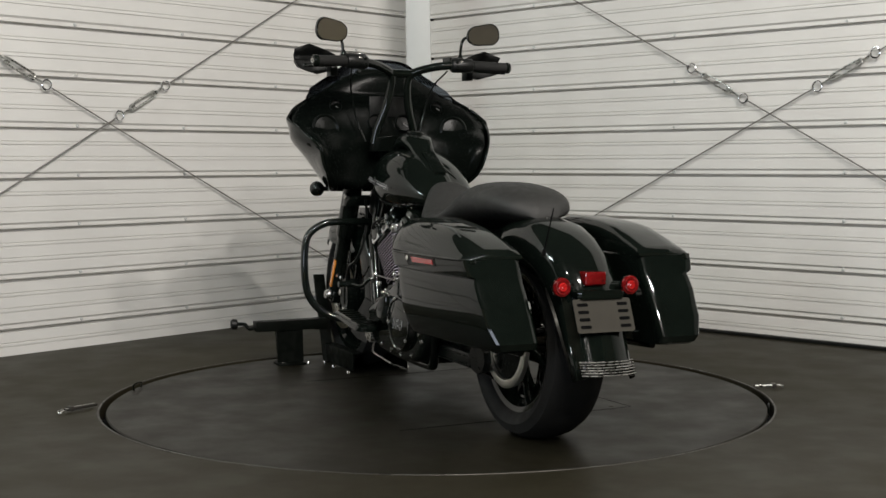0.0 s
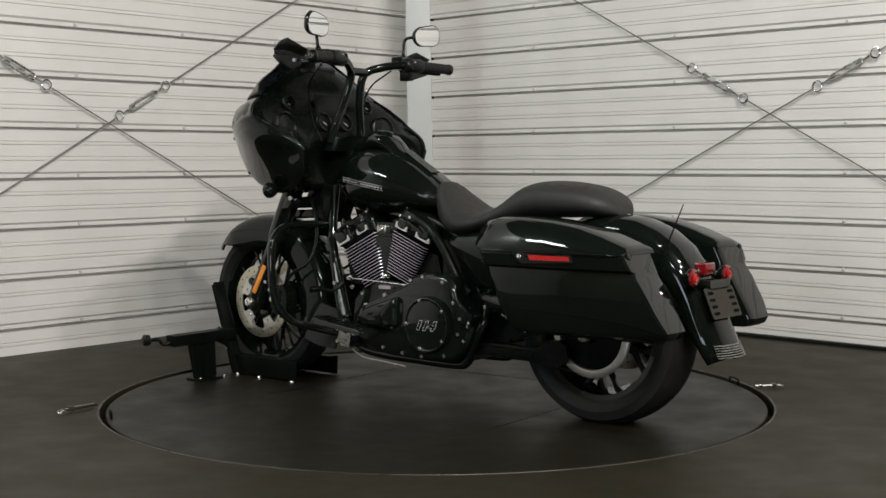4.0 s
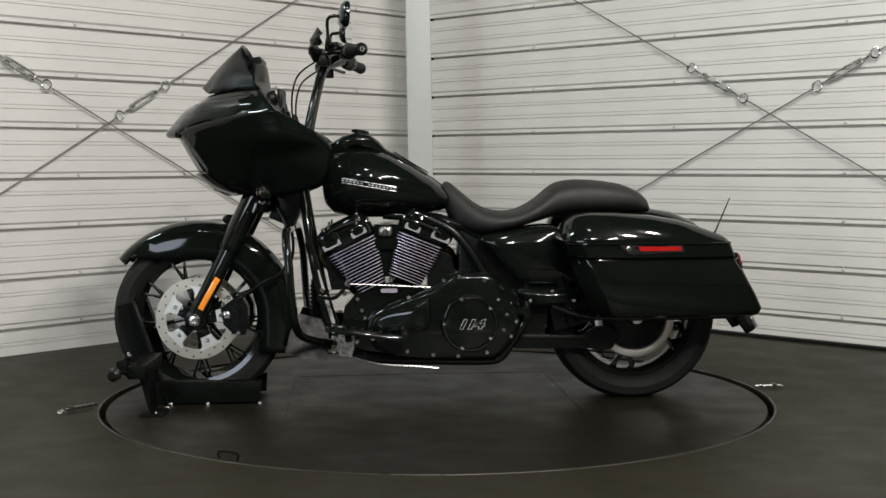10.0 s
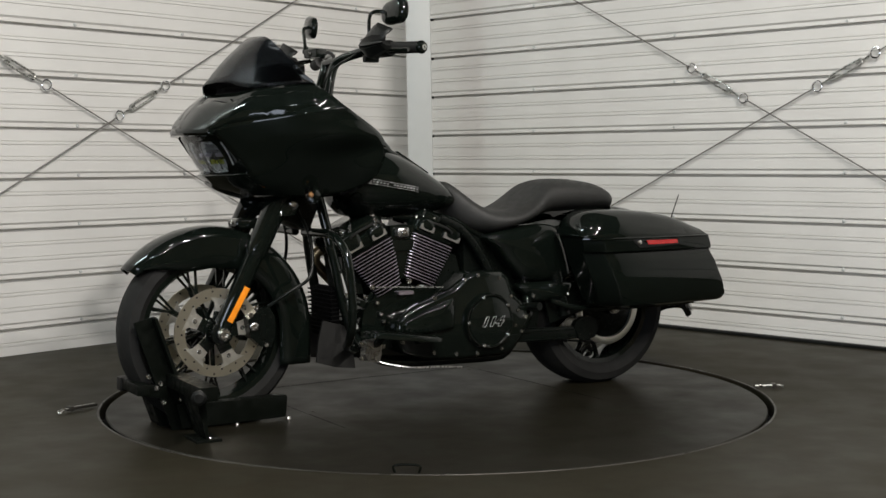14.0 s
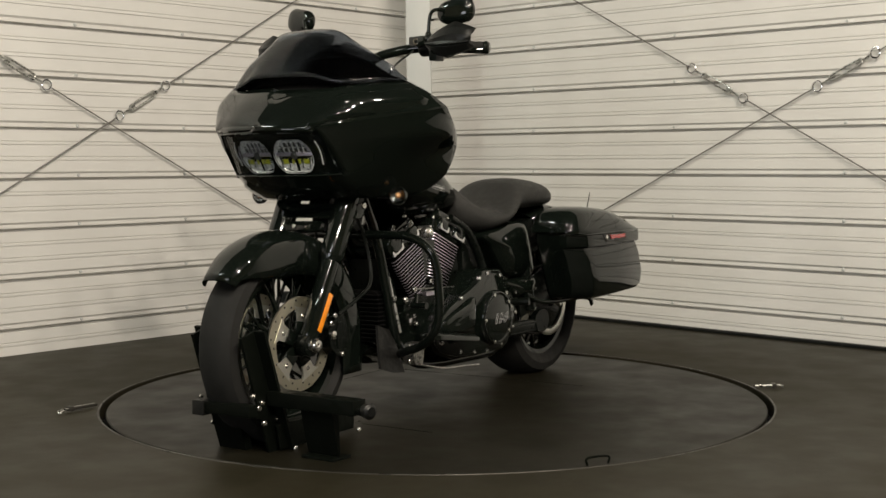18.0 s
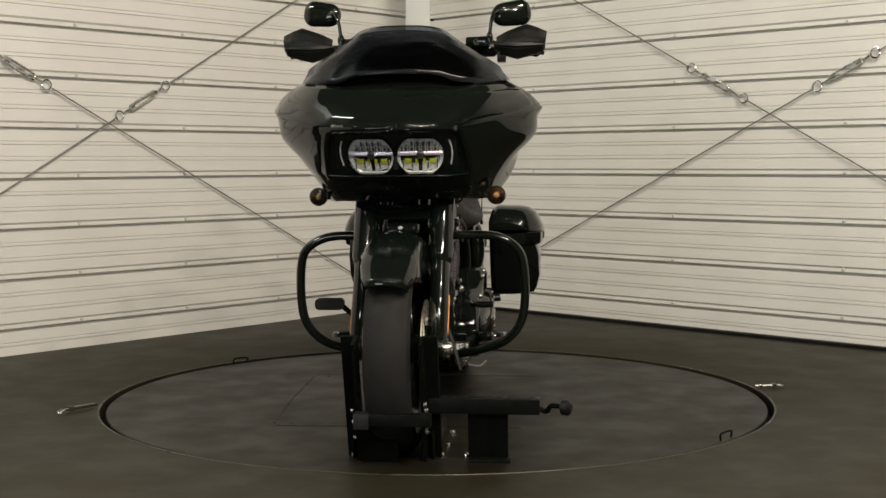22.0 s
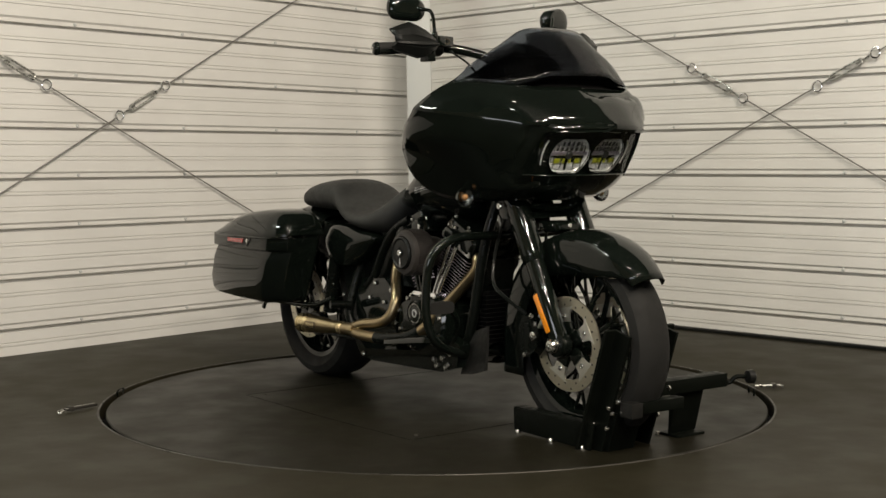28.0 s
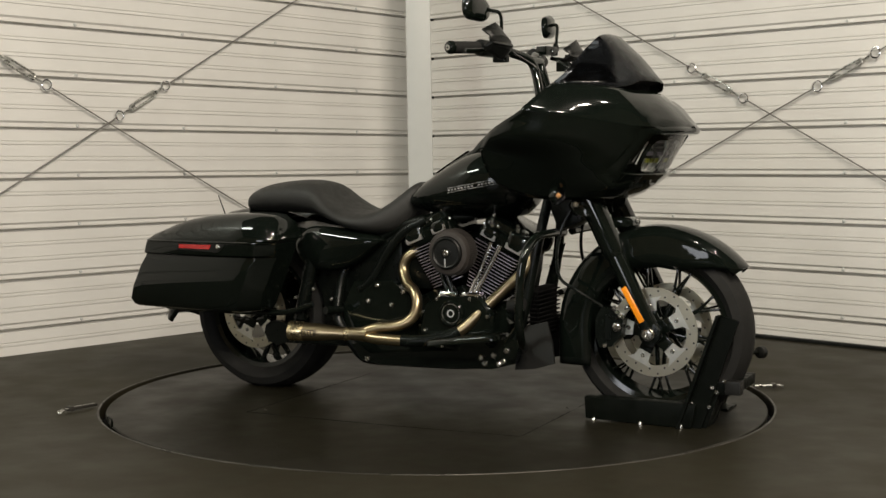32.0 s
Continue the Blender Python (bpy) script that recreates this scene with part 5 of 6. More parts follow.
# ---- engine
bm = bmesh.new()
pts = [(0.33, 0.20), (0.36, 0.27), (0.345, 0.36), (0.29, 0.425), (0.18, 0.45), (0.06, 0.43), (0.0, 0.40), (-0.05, 0.30), (-0.03, 0.19), (0.1, 0.16), (0.25, 0.165)]
prism(bm, pts, -0.105, 0.105)
CASE = part("crankcase", bm, GLOSSBLK, MOTO, "black powder-coated crankcase", bevel=0.012)
bm = bmesh.new()
prism(bm, [(-0.03, 0.18), (-0.02, 0.40), (-0.10, 0.46), (-0.26, 0.45), (-0.31, 0.36), (-0.30, 0.24), (-0.2, 0.165)], -0.14, 0.12)
part("gearbox", bm, GLOSSBLK, MOTO, bevel=0.012)


def cylinder(name, x0, z0, lean, tall, wide, label):
    """A finned cylinder from the crankcase leaning by lean degrees (positive: forward)."""
    a = radians(lean)
    up = Vector((math.sin(a), 0, math.cos(a)))
    fw = Vector((math.cos(a), 0, -math.sin(a)))
    o = Vector((x0, 0, z0))
    L = lambda f, y, h: o + fw * f + Vector((0, y, 0)) + up * h
    core = part(name, lathe(bmesh.new(), [(0.050, -0.06), (0.056, tall - 0.01)], o, up, 28), VENTM, MOTO, label)
    count = 15
    for k in range(count):
        h = 0.002 + k * (tall - 0.004) / (count - 1)
        g = wide[0] + (wide[1] - wide[0]) * min(1.0, 1.15 * k / (count - 1))
        ring = rrect(0, 0, g, 0.118, 0.013, 3)
        bm = bmesh.new()
        lo = [bm.verts.new(L(f, y, h - 0.0013)) for f, y in ring]
        hi = [bm.verts.new(L(f, y, h + 0.0013)) for f, y in ring]
        bm.faces.new(lo[::-1]), bm.faces.new(hi)
        for i in range(len(ring)):
            bm.faces.new((lo[i], lo[(i + 1) % len(ring)], hi[(i + 1) % len(ring)], hi[i])).material_index = 1 if abs(ring[i][1] + ring[(i + 1) % len(ring)][1]) > 0.208 else 0
        part("fin", bm, [VENTM, FINM], core)
    base = L
    L = lambda f, y, h: base(f, y, h + tall - 0.147)
    # head
    bm = bmesh.new()
    loft(bm, [[L(f, y, h) for f, y in rrect(0, 0, gx, gy, 0.04, 4)] for gx, gy, h in ((0.098, 0.112, 0.152), (0.102, 0.118, 0.160), (0.102, 0.118, 0.195), (0.088, 0.11, 0.205))])
    hd = part("cylinder_head", bm, GLOSSBLK, core)
    bm = bmesh.new()
    loft(bm, [[L(f, y, h) for f, y in rrect(0, 0, gx, gy, 0.035, 4)] for gx, gy, h in ((0.094, 0.113, 0.207), (0.096, 0.116, 0.215), (0.090, 0.110, 0.238), (0.070, 0.09, 0.250))])
    part("rocker_cover", bm, GLOSSBLK, core, "glossy black rocker cover")
    for y in (-1, 1):
        for f in (-0.06, 0.06):
            bolt_head(hd, L(f, y * 0.118, 0.178), (0, y, 0), 0.008, 0.007)
            bolt_head(hd, L(f * 1.15, y * 0.09, 0.242), up, 0.008, 0.008)
            bolt_head(hd, L(f * 1.5, y * 0.095, 0.20), up, 0.007, 0.010)
            bolt_head(hd, L(f * 0.45, y * 0.114, 0.222), (0, y, 0.3), 0.0065, 0.007)
        # two rounded rocker boxes on each side, the outer one larger; a bright band is put in for the reflection along
        # the foot
        out = math.copysign(1, lean)
        for f0, half, h0, h1 in ((0.063 * out, 0.044, tall + 0.016, tall + 0.092), (-0.046 * out, 0.037, tall + 0.014, tall + 0.066)):
            hm, hh = (h0 + h1) / 2, (h1 - h0) / 2
            bm = bmesh.new()
            loft(bm, [[base(f0 + (f - f0) * q, y * yy, hm + (h - hm) * q) for f, h in rrect(f0, hm, half, hh, 0.024, 5)] for yy, q in ((0.05, 0.94), (0.075, 1.0), (0.108, 1.0), (0.118, 0.96), (0.1245, 0.87), (0.128, 0.72), (0.1295, 0.45))])
            rb = part("rocker_box", bm, GLOSSBLK, core, "rounded gloss black rocker box", sharp=60)
            bm = bmesh.new()
            loft(bm, [[base(f, y * (yy - abs(f - f0) * 0.06), h) for f, h in rrect(f0, h0 + 0.017, half * 0.80, 0.0105, 0.004, 3)] for yy in (0.112, 0.128, 0.1305)])
            part("gleam_band", bm, PADM, rb, "bright metal band put in for the gleam along the lower edge", bevel=0.002)
    return core


cylinder("front_cylinder", 0.243, 0.432, 26, 0.172, (0.054, 0.094), "black front cylinder with bright-edged cooling fins")
cylinder("rear_cylinder", 0.120, 0.458, -22, 0.160, (0.064, 0.089), "black rear cylinder with bright-edged cooling fins")

# left side: horn cover, primary cover, clutch cover
bm = bmesh.new()
prism(bm, [(0.235, 0.665), (0.13, 0.665), (0.14, 0.56), (0.17, 0.47), (0.20, 0.47), (0.228, 0.56)], 0.04, 0.105)
part("horn_cover", bm, GLOSSBLK, MOTO, bevel=0.008)
bm = bmesh.new()
loft(bm, [[(0.192 + (x - 0.192) * q, y, 0.640 + (z - 0.640) * q) for x, z in rrect(0.192, 0.640, 0.025, 0.018, 0.009, 4)] for y, q in ((0.09, 1.0), (0.122, 1.0), (0.127, 0.93), (0.130, 0.8))])
hb = part("top_mount", bm, STEEL, MOTO, "bright cast engine mount", sharp=50)
bolt_head(hb, (0.192, 0.128, 0.640), (0, 1, 0), 0.011, 0.010)
bm = bmesh.new()
loft(bm, [[(0.187 + (x - 0.187) * q, y, 0.592 + (z - 0.592) * q) for x, z in rrect(0.187, 0.592, 0.048, 0.021, 0.010, 4)] for y, q in ((0.09, 1.0), (0.112, 1.0), (0.117, 0.92))])
part("mount_cover", bm, GLOSSBLK, MOTO, sharp=50)
# Black blocks added to keep the gaps beside the cylinders dark.
for name, pts, w in (("front_gap_block", [(0.33, 0.42), (0.395, 0.42), (0.412, 0.50), (0.418, 0.555), (0.395, 0.565), (0.35, 0.50)], 0.075), ("rear_gap_block", [(0.035, 0.43), (-0.055, 0.43), (-0.066, 0.49), (-0.05, 0.545), (-0.01, 0.56), (0.035, 0.52)], 0.085)):
    bm = bmesh.new()
    prism(bm, pts, -w, w)
    part(name, bm, INNERM, MOTO, bevel=0.006)
PRIM = [(0.262, 0.285), (0.258, 0.318), (0.238, 0.345), (0.188, 0.373), (0.088, 0.409), (0.03, 0.430), (-0.012, 0.455), (-0.035, 0.480), (-0.074, 0.490), (-0.182, 0.488), (-0.212, 0.468), (-0.228, 0.43), (-0.240, 0.395), (-0.272, 0.372), (-0.302, 0.338), (-0.304, 0.295), (-0.28, 0.24),
        (-0.24, 0.192), (-0.20, 0.174), (0.02, 0.171), (0.15, 0.181), (0.232, 0.210), (0.256, 0.25)]
bm = bmesh.new()
cx, cz = 0.0, 0.30
loft(bm, [[(x, y, z) for x, z in PRIM] for y in (0.10, 0.185)] + [[(cx + (x - cx) * q, y, cz + (z - cz) * q) for x, z in PRIM] for y, q in ((0.20, 0.97), (0.206, 0.90))])
PC = part("primary_cover", bm, GLOSSBLK, MOTO, "gloss black primary cover", sharp=50)
bm = bmesh.new()
NOSE = smooth([(0.244, 0.300, 0), (0.236, 0.326, 0), (0.190, 0.348, 0), (0.110, 0.376, 0), (0.045, 0.398, 0), (0.030, 0.385, 0), (0.030, 0.305, 0), (0.045, 0.286, 0), (0.120, 0.276, 0), (0.200, 0.272, 0), (0.234, 0.278, 0)], 4, True)
loft(bm, [[(0.13 + (p.x - 0.13) * q, y + 0.012 * (0.25 - p.x) / 0.2, 0.325 + (p.y - 0.325) * q) for p in NOSE] for y, q in ((0.185, 1.0), (0.206, 0.97), (0.216, 0.88), (0.221, 0.7), (0.222, 0.3))])
part("cover_bulge", bm, GLOSSBLK, PC, "tapered bulge of the cover", sharp=60)
bm = bmesh.new()
lathe(bm, [(0.104, 0.19), (0.104, 0.222), (0.0985, 0.231), (0.094, 0.2325), (0.089, 0.229), (0.087, 0.2315), (0.070, 0.2348), (0.050, 0.2374), (0.028, 0.2390), (0.004, 0.2395)], (-0.113, 0, 0.306), (0, 1, 0), 56)
DERBY = part("clutch_cover", bm, GLOSSBLK, PC, "round gloss black clutch cover with number 114")
for k in range(5):
    a = 2 * math.pi * k / 5 + 1.25
    bolt_head(DERBY, (-0.113 + 0.093 * math.cos(a), 0.231, 0.306 + 0.093 * math.sin(a)), (0, 1, 0), 0.007, 0.006)


def words(text, size, m, material, parent, name="lettering", shear=0.0):
    cu = bpy.data.curves.new(name, "FONT")
    cu.body, cu.size, cu.align_x, cu.align_y, cu.bevel_depth, cu.shear = text, size, "CENTER", "CENTER", 0.0007, shear
    cu.offset, cu.space_character = 0.0022, 0.95
    cu.fill_mode, cu.bevel_resolution, cu.resolution_u = "NONE", 1, 4
    tmp = new(name, cu)
    dg = bpy.context.evaluated_depsgraph_get()
    me = bpy.data.meshes.new_from_object(tmp.evaluated_get(dg))
    bpy.data.objects.remove(tmp)
    ob = new(name, me)
    me.materials.clear()
    me.materials.append(material)
    ob.parent = parent
    ob.matrix_basis = m
    return ob


words("114", 0.046, Matrix.Translation((-0.112, 0.2398, 0.303)) @ Matrix(((-1.38, 0, 0), (0, 0, 1), (0, 1, 0))).to_4x4(), WHITEMARK, DERBY, "number_lettering", 0.35)
# the clutch cover's bright rim
bm = bmesh.new()
lathe(bm, [(0.0965, 0.2325), (0.0985, 0.2325), (0.0985, 0.2345), (0.0965, 0.2345)], (-0.113, 0, 0.306), (0, 1, 0), 56, True)
part("cover_rim", bm, DARKCHR, DERBY)
for x, z in ((-0.076, 0.477), (-0.169, 0.462), (-0.219, 0.391), (-0.251, 0.336), (-0.239, 0.280), (-0.266, 0.256), (-0.177, 0.197), (-0.071, 0.185), (0.019, 0.191), (0.114, 0.203), (0.108, 0.400), (0.24, 0.25), (-0.02, 0.462), (-0.285, 0.31)):
    bolt_head(PC, (x, 0.1985, z), (0, 1, 0), 0.0080, 0.011)
bm = bmesh.new()
lathe(bm, [(0.036, 0.10), (0.036, 0.172), (0.031, 0.180), (0.022, 0.180), (0.019, 0.174), (0.004, 0.176)], (-0.272, 0, 0.312), (0, 1, 0), 28)
sb = part("shift_boss", bm, SATIN, MOTO, "round black boss with a bright ring")
bm = bmesh.new()
lathe(bm, [(0.0205, 0.180), (0.0245, 0.180), (0.0245, 0.183), (0.0205, 0.183)], (-0.272, 0, 0.312), (0, 1, 0), 28, True)
part("boss_ring", bm, STEEL, sb)
for x, z in ((-0.256, 0.352), (-0.247, 0.272), (-0.275, 0.262), (-0.29, 0.345)):
    bolt_head(sb, (x, 0.168, z), (0, 1, 0), 0.008, 0.012)
bm = bmesh.new()
beam(bm, (-0.262, 0.172, 0.375), (-0.288, 0.172, 0.27), 0.008, 0.018)
part("shift_arm", bm, STEEL, sb, bevel=0.002)
# slanting glossy tube before the left side of the engine, with two banded stickers
TOP, LOW = Vector((0.476, 0.105, 0.60)), Vector((0.383, 0.113, 0.290))
bm = bmesh.new()
tube(bm, [TOP, LOW], 0.017, 18)
can = part("down_tube", bm, GLOSSBLK, MOTO, "slanting glossy tube with banded grey stickers")
run = (LOW - TOP).normalized()
out = (Vector((0.35, 0.94, 0)) - run * run.dot(Vector((0.35, 0.94, 0)))).normalized()
across = run.cross(out)
for f0, f1, bars in ((0.33, 0.57, ()), (0.63, 0.97, (0.30, 0.36, 0.55, 0.60, 0.68))):
    bm = bmesh.new()
    loft(bm, [[TOP.lerp(LOW, f) + (out * math.cos(a) + across * math.sin(a)) * 0.0176 for a in (-0.75 + 0.25 * k for k in range(7))] for f in (f0, f1)], close=False, caps=False)
    st = part("sticker", bm, STICKERM, can, "banded grey sticker")
    for b in bars:
        f = f0 + (f1 - f0) * b
        bm = bmesh.new()
        loft(bm, [[TOP.lerp(LOW, g) + (out * math.cos(a) + across * math.sin(a)) * 0.0180 for a in (-0.6 + 0.2 * k for k in range(7))] for g in (f, f + 0.010)], close=False, caps=False)
        part("sticker_bar", bm, VENTM, st)
for f in (0.30, 0.60, 0.99):
    bm = bmesh.new()
    lathe(bm, [(0.0172, -0.004), (0.0195, -0.004), (0.0195, 0.004), (0.0172, 0.004)], TOP.lerp(LOW, f), run, 18, True)
    part("band", bm, SATIN, can)
for x, y, z, r in ((0.297, 0.112, 0.388, 0.0095), (0.281, 0.112, 0.346, 0.0085), (0.269, 0.112, 0.318, 0.008), (0.428, 0.13, 0.423, 0.009), (0.345, 0.12, 0.411, 0.010), (0.167, 0.108, 0.463, 0.009), (0.405, 0.13, 0.235, 0.010), (0.372, 0.15, 0.245, 0.012), (0.32, 0.15, 0.245, 0.010)):
    bolt_head(CASE, (x, y, z), (0, 1, 0), r, 0.010)
# shift linkage and boards on the left
bm = bmesh.new()
tube(bm, [(0.334, 0.150, 0.448), (0.175, 0.138, 0.440), (0.013, 0.122, 0.430)], 0.0026, 8)
lk = part("shift_rod", bm, STEEL, MOTO)
bolt_head(lk, (0.334, 0.145, 0.449), (0, 1, 0), 0.011, 0.014)
bolt_head(lk, (0.013, 0.116, 0.429), (0, 1, 0), 0.010, 0.012)
bolt_head(lk, (0.172, 0.128, 0.462), (0, 1, 0), 0.010, 0.010)
bm = bmesh.new()
loft(bm, [[(x, y, z) for x, z in rrect(0.18, 0.419, 0.031, 0.0070, 0.006)] for y in (0.09, 0.122)])
part("case_plate", bm, FINEDGE, CASE, "bright machined plate")
for s in (-1, 1):
    bm = bmesh.new()
    loft(bm, [[(x, s * y, z) for x, y in rrect(0.0, 0.255, 0.148, 0.048, 0.035, 5)] for z in (-0.010, 0.004)] + [[(x * 0.96, s * y, 0.010) for x, y in rrect(0.0, 0.255, 0.148, 0.042, 0.035, 5)]])
    fb = part("footboard", bm, GLOSSBLK, MOTO, "black rubber-topped rider footboard", sharp=50)
    fb.matrix_basis = Matrix.Translation((0.262, 0, 0.278)) @ Matrix.Rotation(radians(-7.6), 4, "Y")
    for k in range(8):
        bm = bmesh.new()
        beam(bm, (-0.115 + 0.033 * k, s * 0.223, 0.0108), (-0.115 + 0.033 * k, s * 0.285, 0.0108), 0.012, 0.003)
        part("rubber_rib", bm, STANDM, fb)
    for x in (0.18, 0.33):
        bm = bmesh.new()
        beam(bm, (x, s * 0.12, 0.215), (x, s * 0.23, 0.25 + (x - 0.10) * 0.13), 0.025, 0.02)
        part("board_bracket", bm, SATIN, MOTO, bevel=0.004)
    # passenger peg
    bm = bmesh.new()
    tube(bm, [(-0.30, s * 0.17, 0.345), (-0.32, s * 0.25, 0.35)], 0.015, 12)
    part("passenger_peg", bm, INNERM, MOTO)
    # engine guard loop
    bm = bmesh.new()
    tube(bm, smooth([(0.545, s * 0.04, 0.648), (0.545, s * 0.18, 0.651), (0.545, s * 0.285, 0.645), (0.54, s * 0.355, 0.605), (0.53, s * 0.378, 0.54), (0.522, s * 0.380, 0.42), (0.515, s * 0.360, 0.342), (0.50, s * 0.305, 0.285), (0.465, s * 0.21, 0.250), (0.40, s * 0.13, 0.226)], 6), 0.0150, 14)
    part("engine_guard", bm, GLOSSBLK, MOTO, "glossy black tubular engine guard")
# side stand along the left
bm = bmesh.new()
tube(bm, smooth([(0.343, 0.15, 0.186), (0.22, 0.20, 0.158), (0.08, 0.212, 0.150), (0.0, 0.212, 0.142)], 5), 0.0036, 8)
part("side_stand", bm, STEEL, MOTO, "bright steel side stand folded up")
bm = bmesh.new()
prism(bm, [(0.365, 0.26), (0.31, 0.26), (0.31, 0.205), (0.32, 0.18), (0.36, 0.185), (0.375, 0.21)], 0.13, 0.175)
js = part("stand_pivot", bm, STEEL, MOTO, "bright cast stand bracket", bevel=0.006)
for x, z in ((0.385, 0.25), (0.385, 0.20), (0.30, 0.235)):
    bolt_head(js, (x, 0.16, z), (0, 1, 0), 0.010, 0.01)
# shift lever on the left, brake pedal on the right
bm = bmesh.new()
tube(bm, smooth([(0.345, 0.17, 0.43), (0.38, 0.19, 0.40), (0.43, 0.22, 0.405)], 5), 0.007, 8)
tube(bm, [(0.43, 0.21, 0.405), (0.43, 0.27, 0.405)], 0.012, 10)
part("shift_lever", bm, GLOSSBLK, MOTO)
bm = bmesh.new()
loft(bm, [[(x, y, z) for y, z in rrect(-0.292, 0.412, 0.050, 0.020, 0.016)] for x in (0.46, 0.49)])
part("brake_pedal", bm, RUBBER, MOTO, bevel=0.004)
bm = bmesh.new()
tube(bm, smooth([(0.47, -0.25, 0.405), (0.45, -0.2, 0.35), (0.36, -0.17, 0.23)], 5), 0.009, 8)
part("pedal_arm", bm, GLOSSBLK, MOTO)
# lower scoops in front of the engine
bm = bmesh.new()
loft(bm, [[(x, y, z) for y, z in rrect(0, 0.36, 0.09, 0.09, 0.02)] for x in (0.435, 0.465)])
oc = part("oil_cooler", bm, VENTM, MOTO, "finned black oil cooler", bevel=0.006)
for k in range(11):
    bm = bmesh.new()
    box(bm, (0.452, 0, 0.285 + k * 0.015), (0.046, 0.196, 0.004))
    part("fin", bm, VENTM, oc)
for s in (-1, 1):
    bm = bmesh.new()
    loft(bm, [[(x, s * (y - e), z) for x, y, z in ((0.562, 0.170, 0.198), (0.490, 0.170, 0.176), (0.408, 0.160, 0.165), (0.404, 0.130, 0.240), (0.410, 0.108, 0.308), (0.515, 0.124, 0.338), (0.545, 0.150, 0.270))] for e in (0.0, 0.010)])
    part("air_deflector", bm, FLAPM, MOTO, "dark grey moulded air deflector", bevel=0.002)

# right side: air cleaner, cam cover, exhaust
bm = bmesh.new()
A = (0.188, -0.10, 0.578)
lathe(bm, [(0.05, 0.0), (0.06, 0.05), (0.076, 0.06), (0.080, 0.075), (0.080, 0.135), (0.075, 0.145), (0.060, 0.150), (0.056, 0.143)], A, (0, -1, 0), 48)
AIR = part("air_cleaner", bm, PLEATM, MOTO, "round black open-element air cleaner")
for k in range(72):
    a = 2 * math.pi * k / 72
    if k == 0:
        bm = bmesh.new()
        box(bm, (0.080, 0, 0), (0.006, 0.056, 0.0035))
        pl = part("filter_pleat", bm, PLEATM, AIR)
        pm = pl.data
    else:
        pl = new("filter_pleat", pm)
        pl.parent = AIR
    pl.matrix_basis = Matrix.Translation((A[0], -0.203, A[2])) @ Matrix.Rotation(a, 4, "Y")
bm = bmesh.new()
lathe(bm, [(0.057, 0.142), (0.057, 0.155), (0.052, 0.160), (0.046, 0.156), (0.02, 0.158), (0.018, 0.155)], A, (0, -1, 0), 40)
cap = part("cleaner_cap", bm, PLASTIC, AIR)
bolt_head(cap, (A[0], -0.256, A[2]), (0, -1, 0), 0.012, 0.010)
bm = bmesh.new()
box(bm, (A[0] - 0.004, -0.2578, A[2] - 0.034), (0.005, 0.002, 0.03))
part("cap_mark", bm, WHITEMARK, cap)
bm = bmesh.new()
pts = [(0.32, 0.25), (0.33, 0.36), (0.28, 0.42), (0.12, 0.42), (0.05, 0.38), (0.03, 0.27), (0.10, 0.22), (0.26, 0.215)]
loft(bm, [[(x, y, z) for x, z in pts] for y in (-0.10, -0.165)] + [[(0.18 + (x - 0.18) * 0.93, -0.175, 0.32 + (z - 0.32) * 0.93) for x, z in pts]])
CAM = part("cam_cover", bm, GLOSSBLK, MOTO, "gloss black cam cover", sharp=40)
bm = bmesh.new()
lathe(bm, [(0.047, 0.0), (0.047, 0.014), (0.042, 0.020), (0.038, 0.015), (0.004, 0.017)], (0.170, -0.172, 0.356), (0, -1, 0), 36)
tc = part("timer_cover", bm, GLOSSBLK, CAM, "round black cover with silver emblem")
bm = bmesh.new()
lathe(bm, [(0.033, 0.0155), (0.0355, 0.0155), (0.0355, 0.018), (0.033, 0.018)], (0.170, -0.172, 0.356), (0, -1, 0), 36, True)
part("cover_ring", bm, STEEL, tc)
bm = bmesh.new()
lathe(bm, [(0.010, 0.016), (0.015, 0.016), (0.015, 0.019), (0.010, 0.019)], (0.170, -0.172, 0.356), (0, -1, 0), 8, True)
part("emblem", bm, WHITEMARK, tc)
for x, z in ((0.30, 0.25), (0.31, 0.35), (0.11, 0.405), (0.06, 0.29), (0.13, 0.235), (0.24, 0.41), (0.05, 0.355)):
    bolt_head(CAM, (x, -0.173, z), (0, -1, 0), 0.0078, 0.009)
# lifter blocks and pushrod tubes
for x0, x1, z1 in ((0.245, 0.335, 0.60), (0.225, 0.30, 0.61), (0.135, 0.06, 0.60), (0.155, 0.09, 0.61)):
    bm = bmesh.new()
    tube(bm, [(x0, -0.135, 0.425), (x0 * 0.8 + x1 * 0.2, -0.136, 0.46), (x1, -0.12, z1)], [0.013, 0.010, 0.010], 12)
    part("pushrod_tube", bm, CHROME if x0 > 0.2 else GLOSSBLK, CASE, "bright pushrod tube" if x0 > 0.2 else "")
for x in (0.235, 0.145):
    bm = bmesh.new()
    loft(bm, [[(xx, y, z) for xx, y in rrect(x, -0.138, 0.038 - e, 0.026 - e, 0.008)] for z, e in ((0.40, 0), (0.425, 0), (0.432, 0.005))])
    lf = part("lifter_block", bm, CHROME, CASE, "chromed lifter block")
    for dx in (-0.028, 0.028):
        bolt_head(lf, (x + dx, -0.162, 0.415), (0, -1, 0.3), 0.008, 0.008)

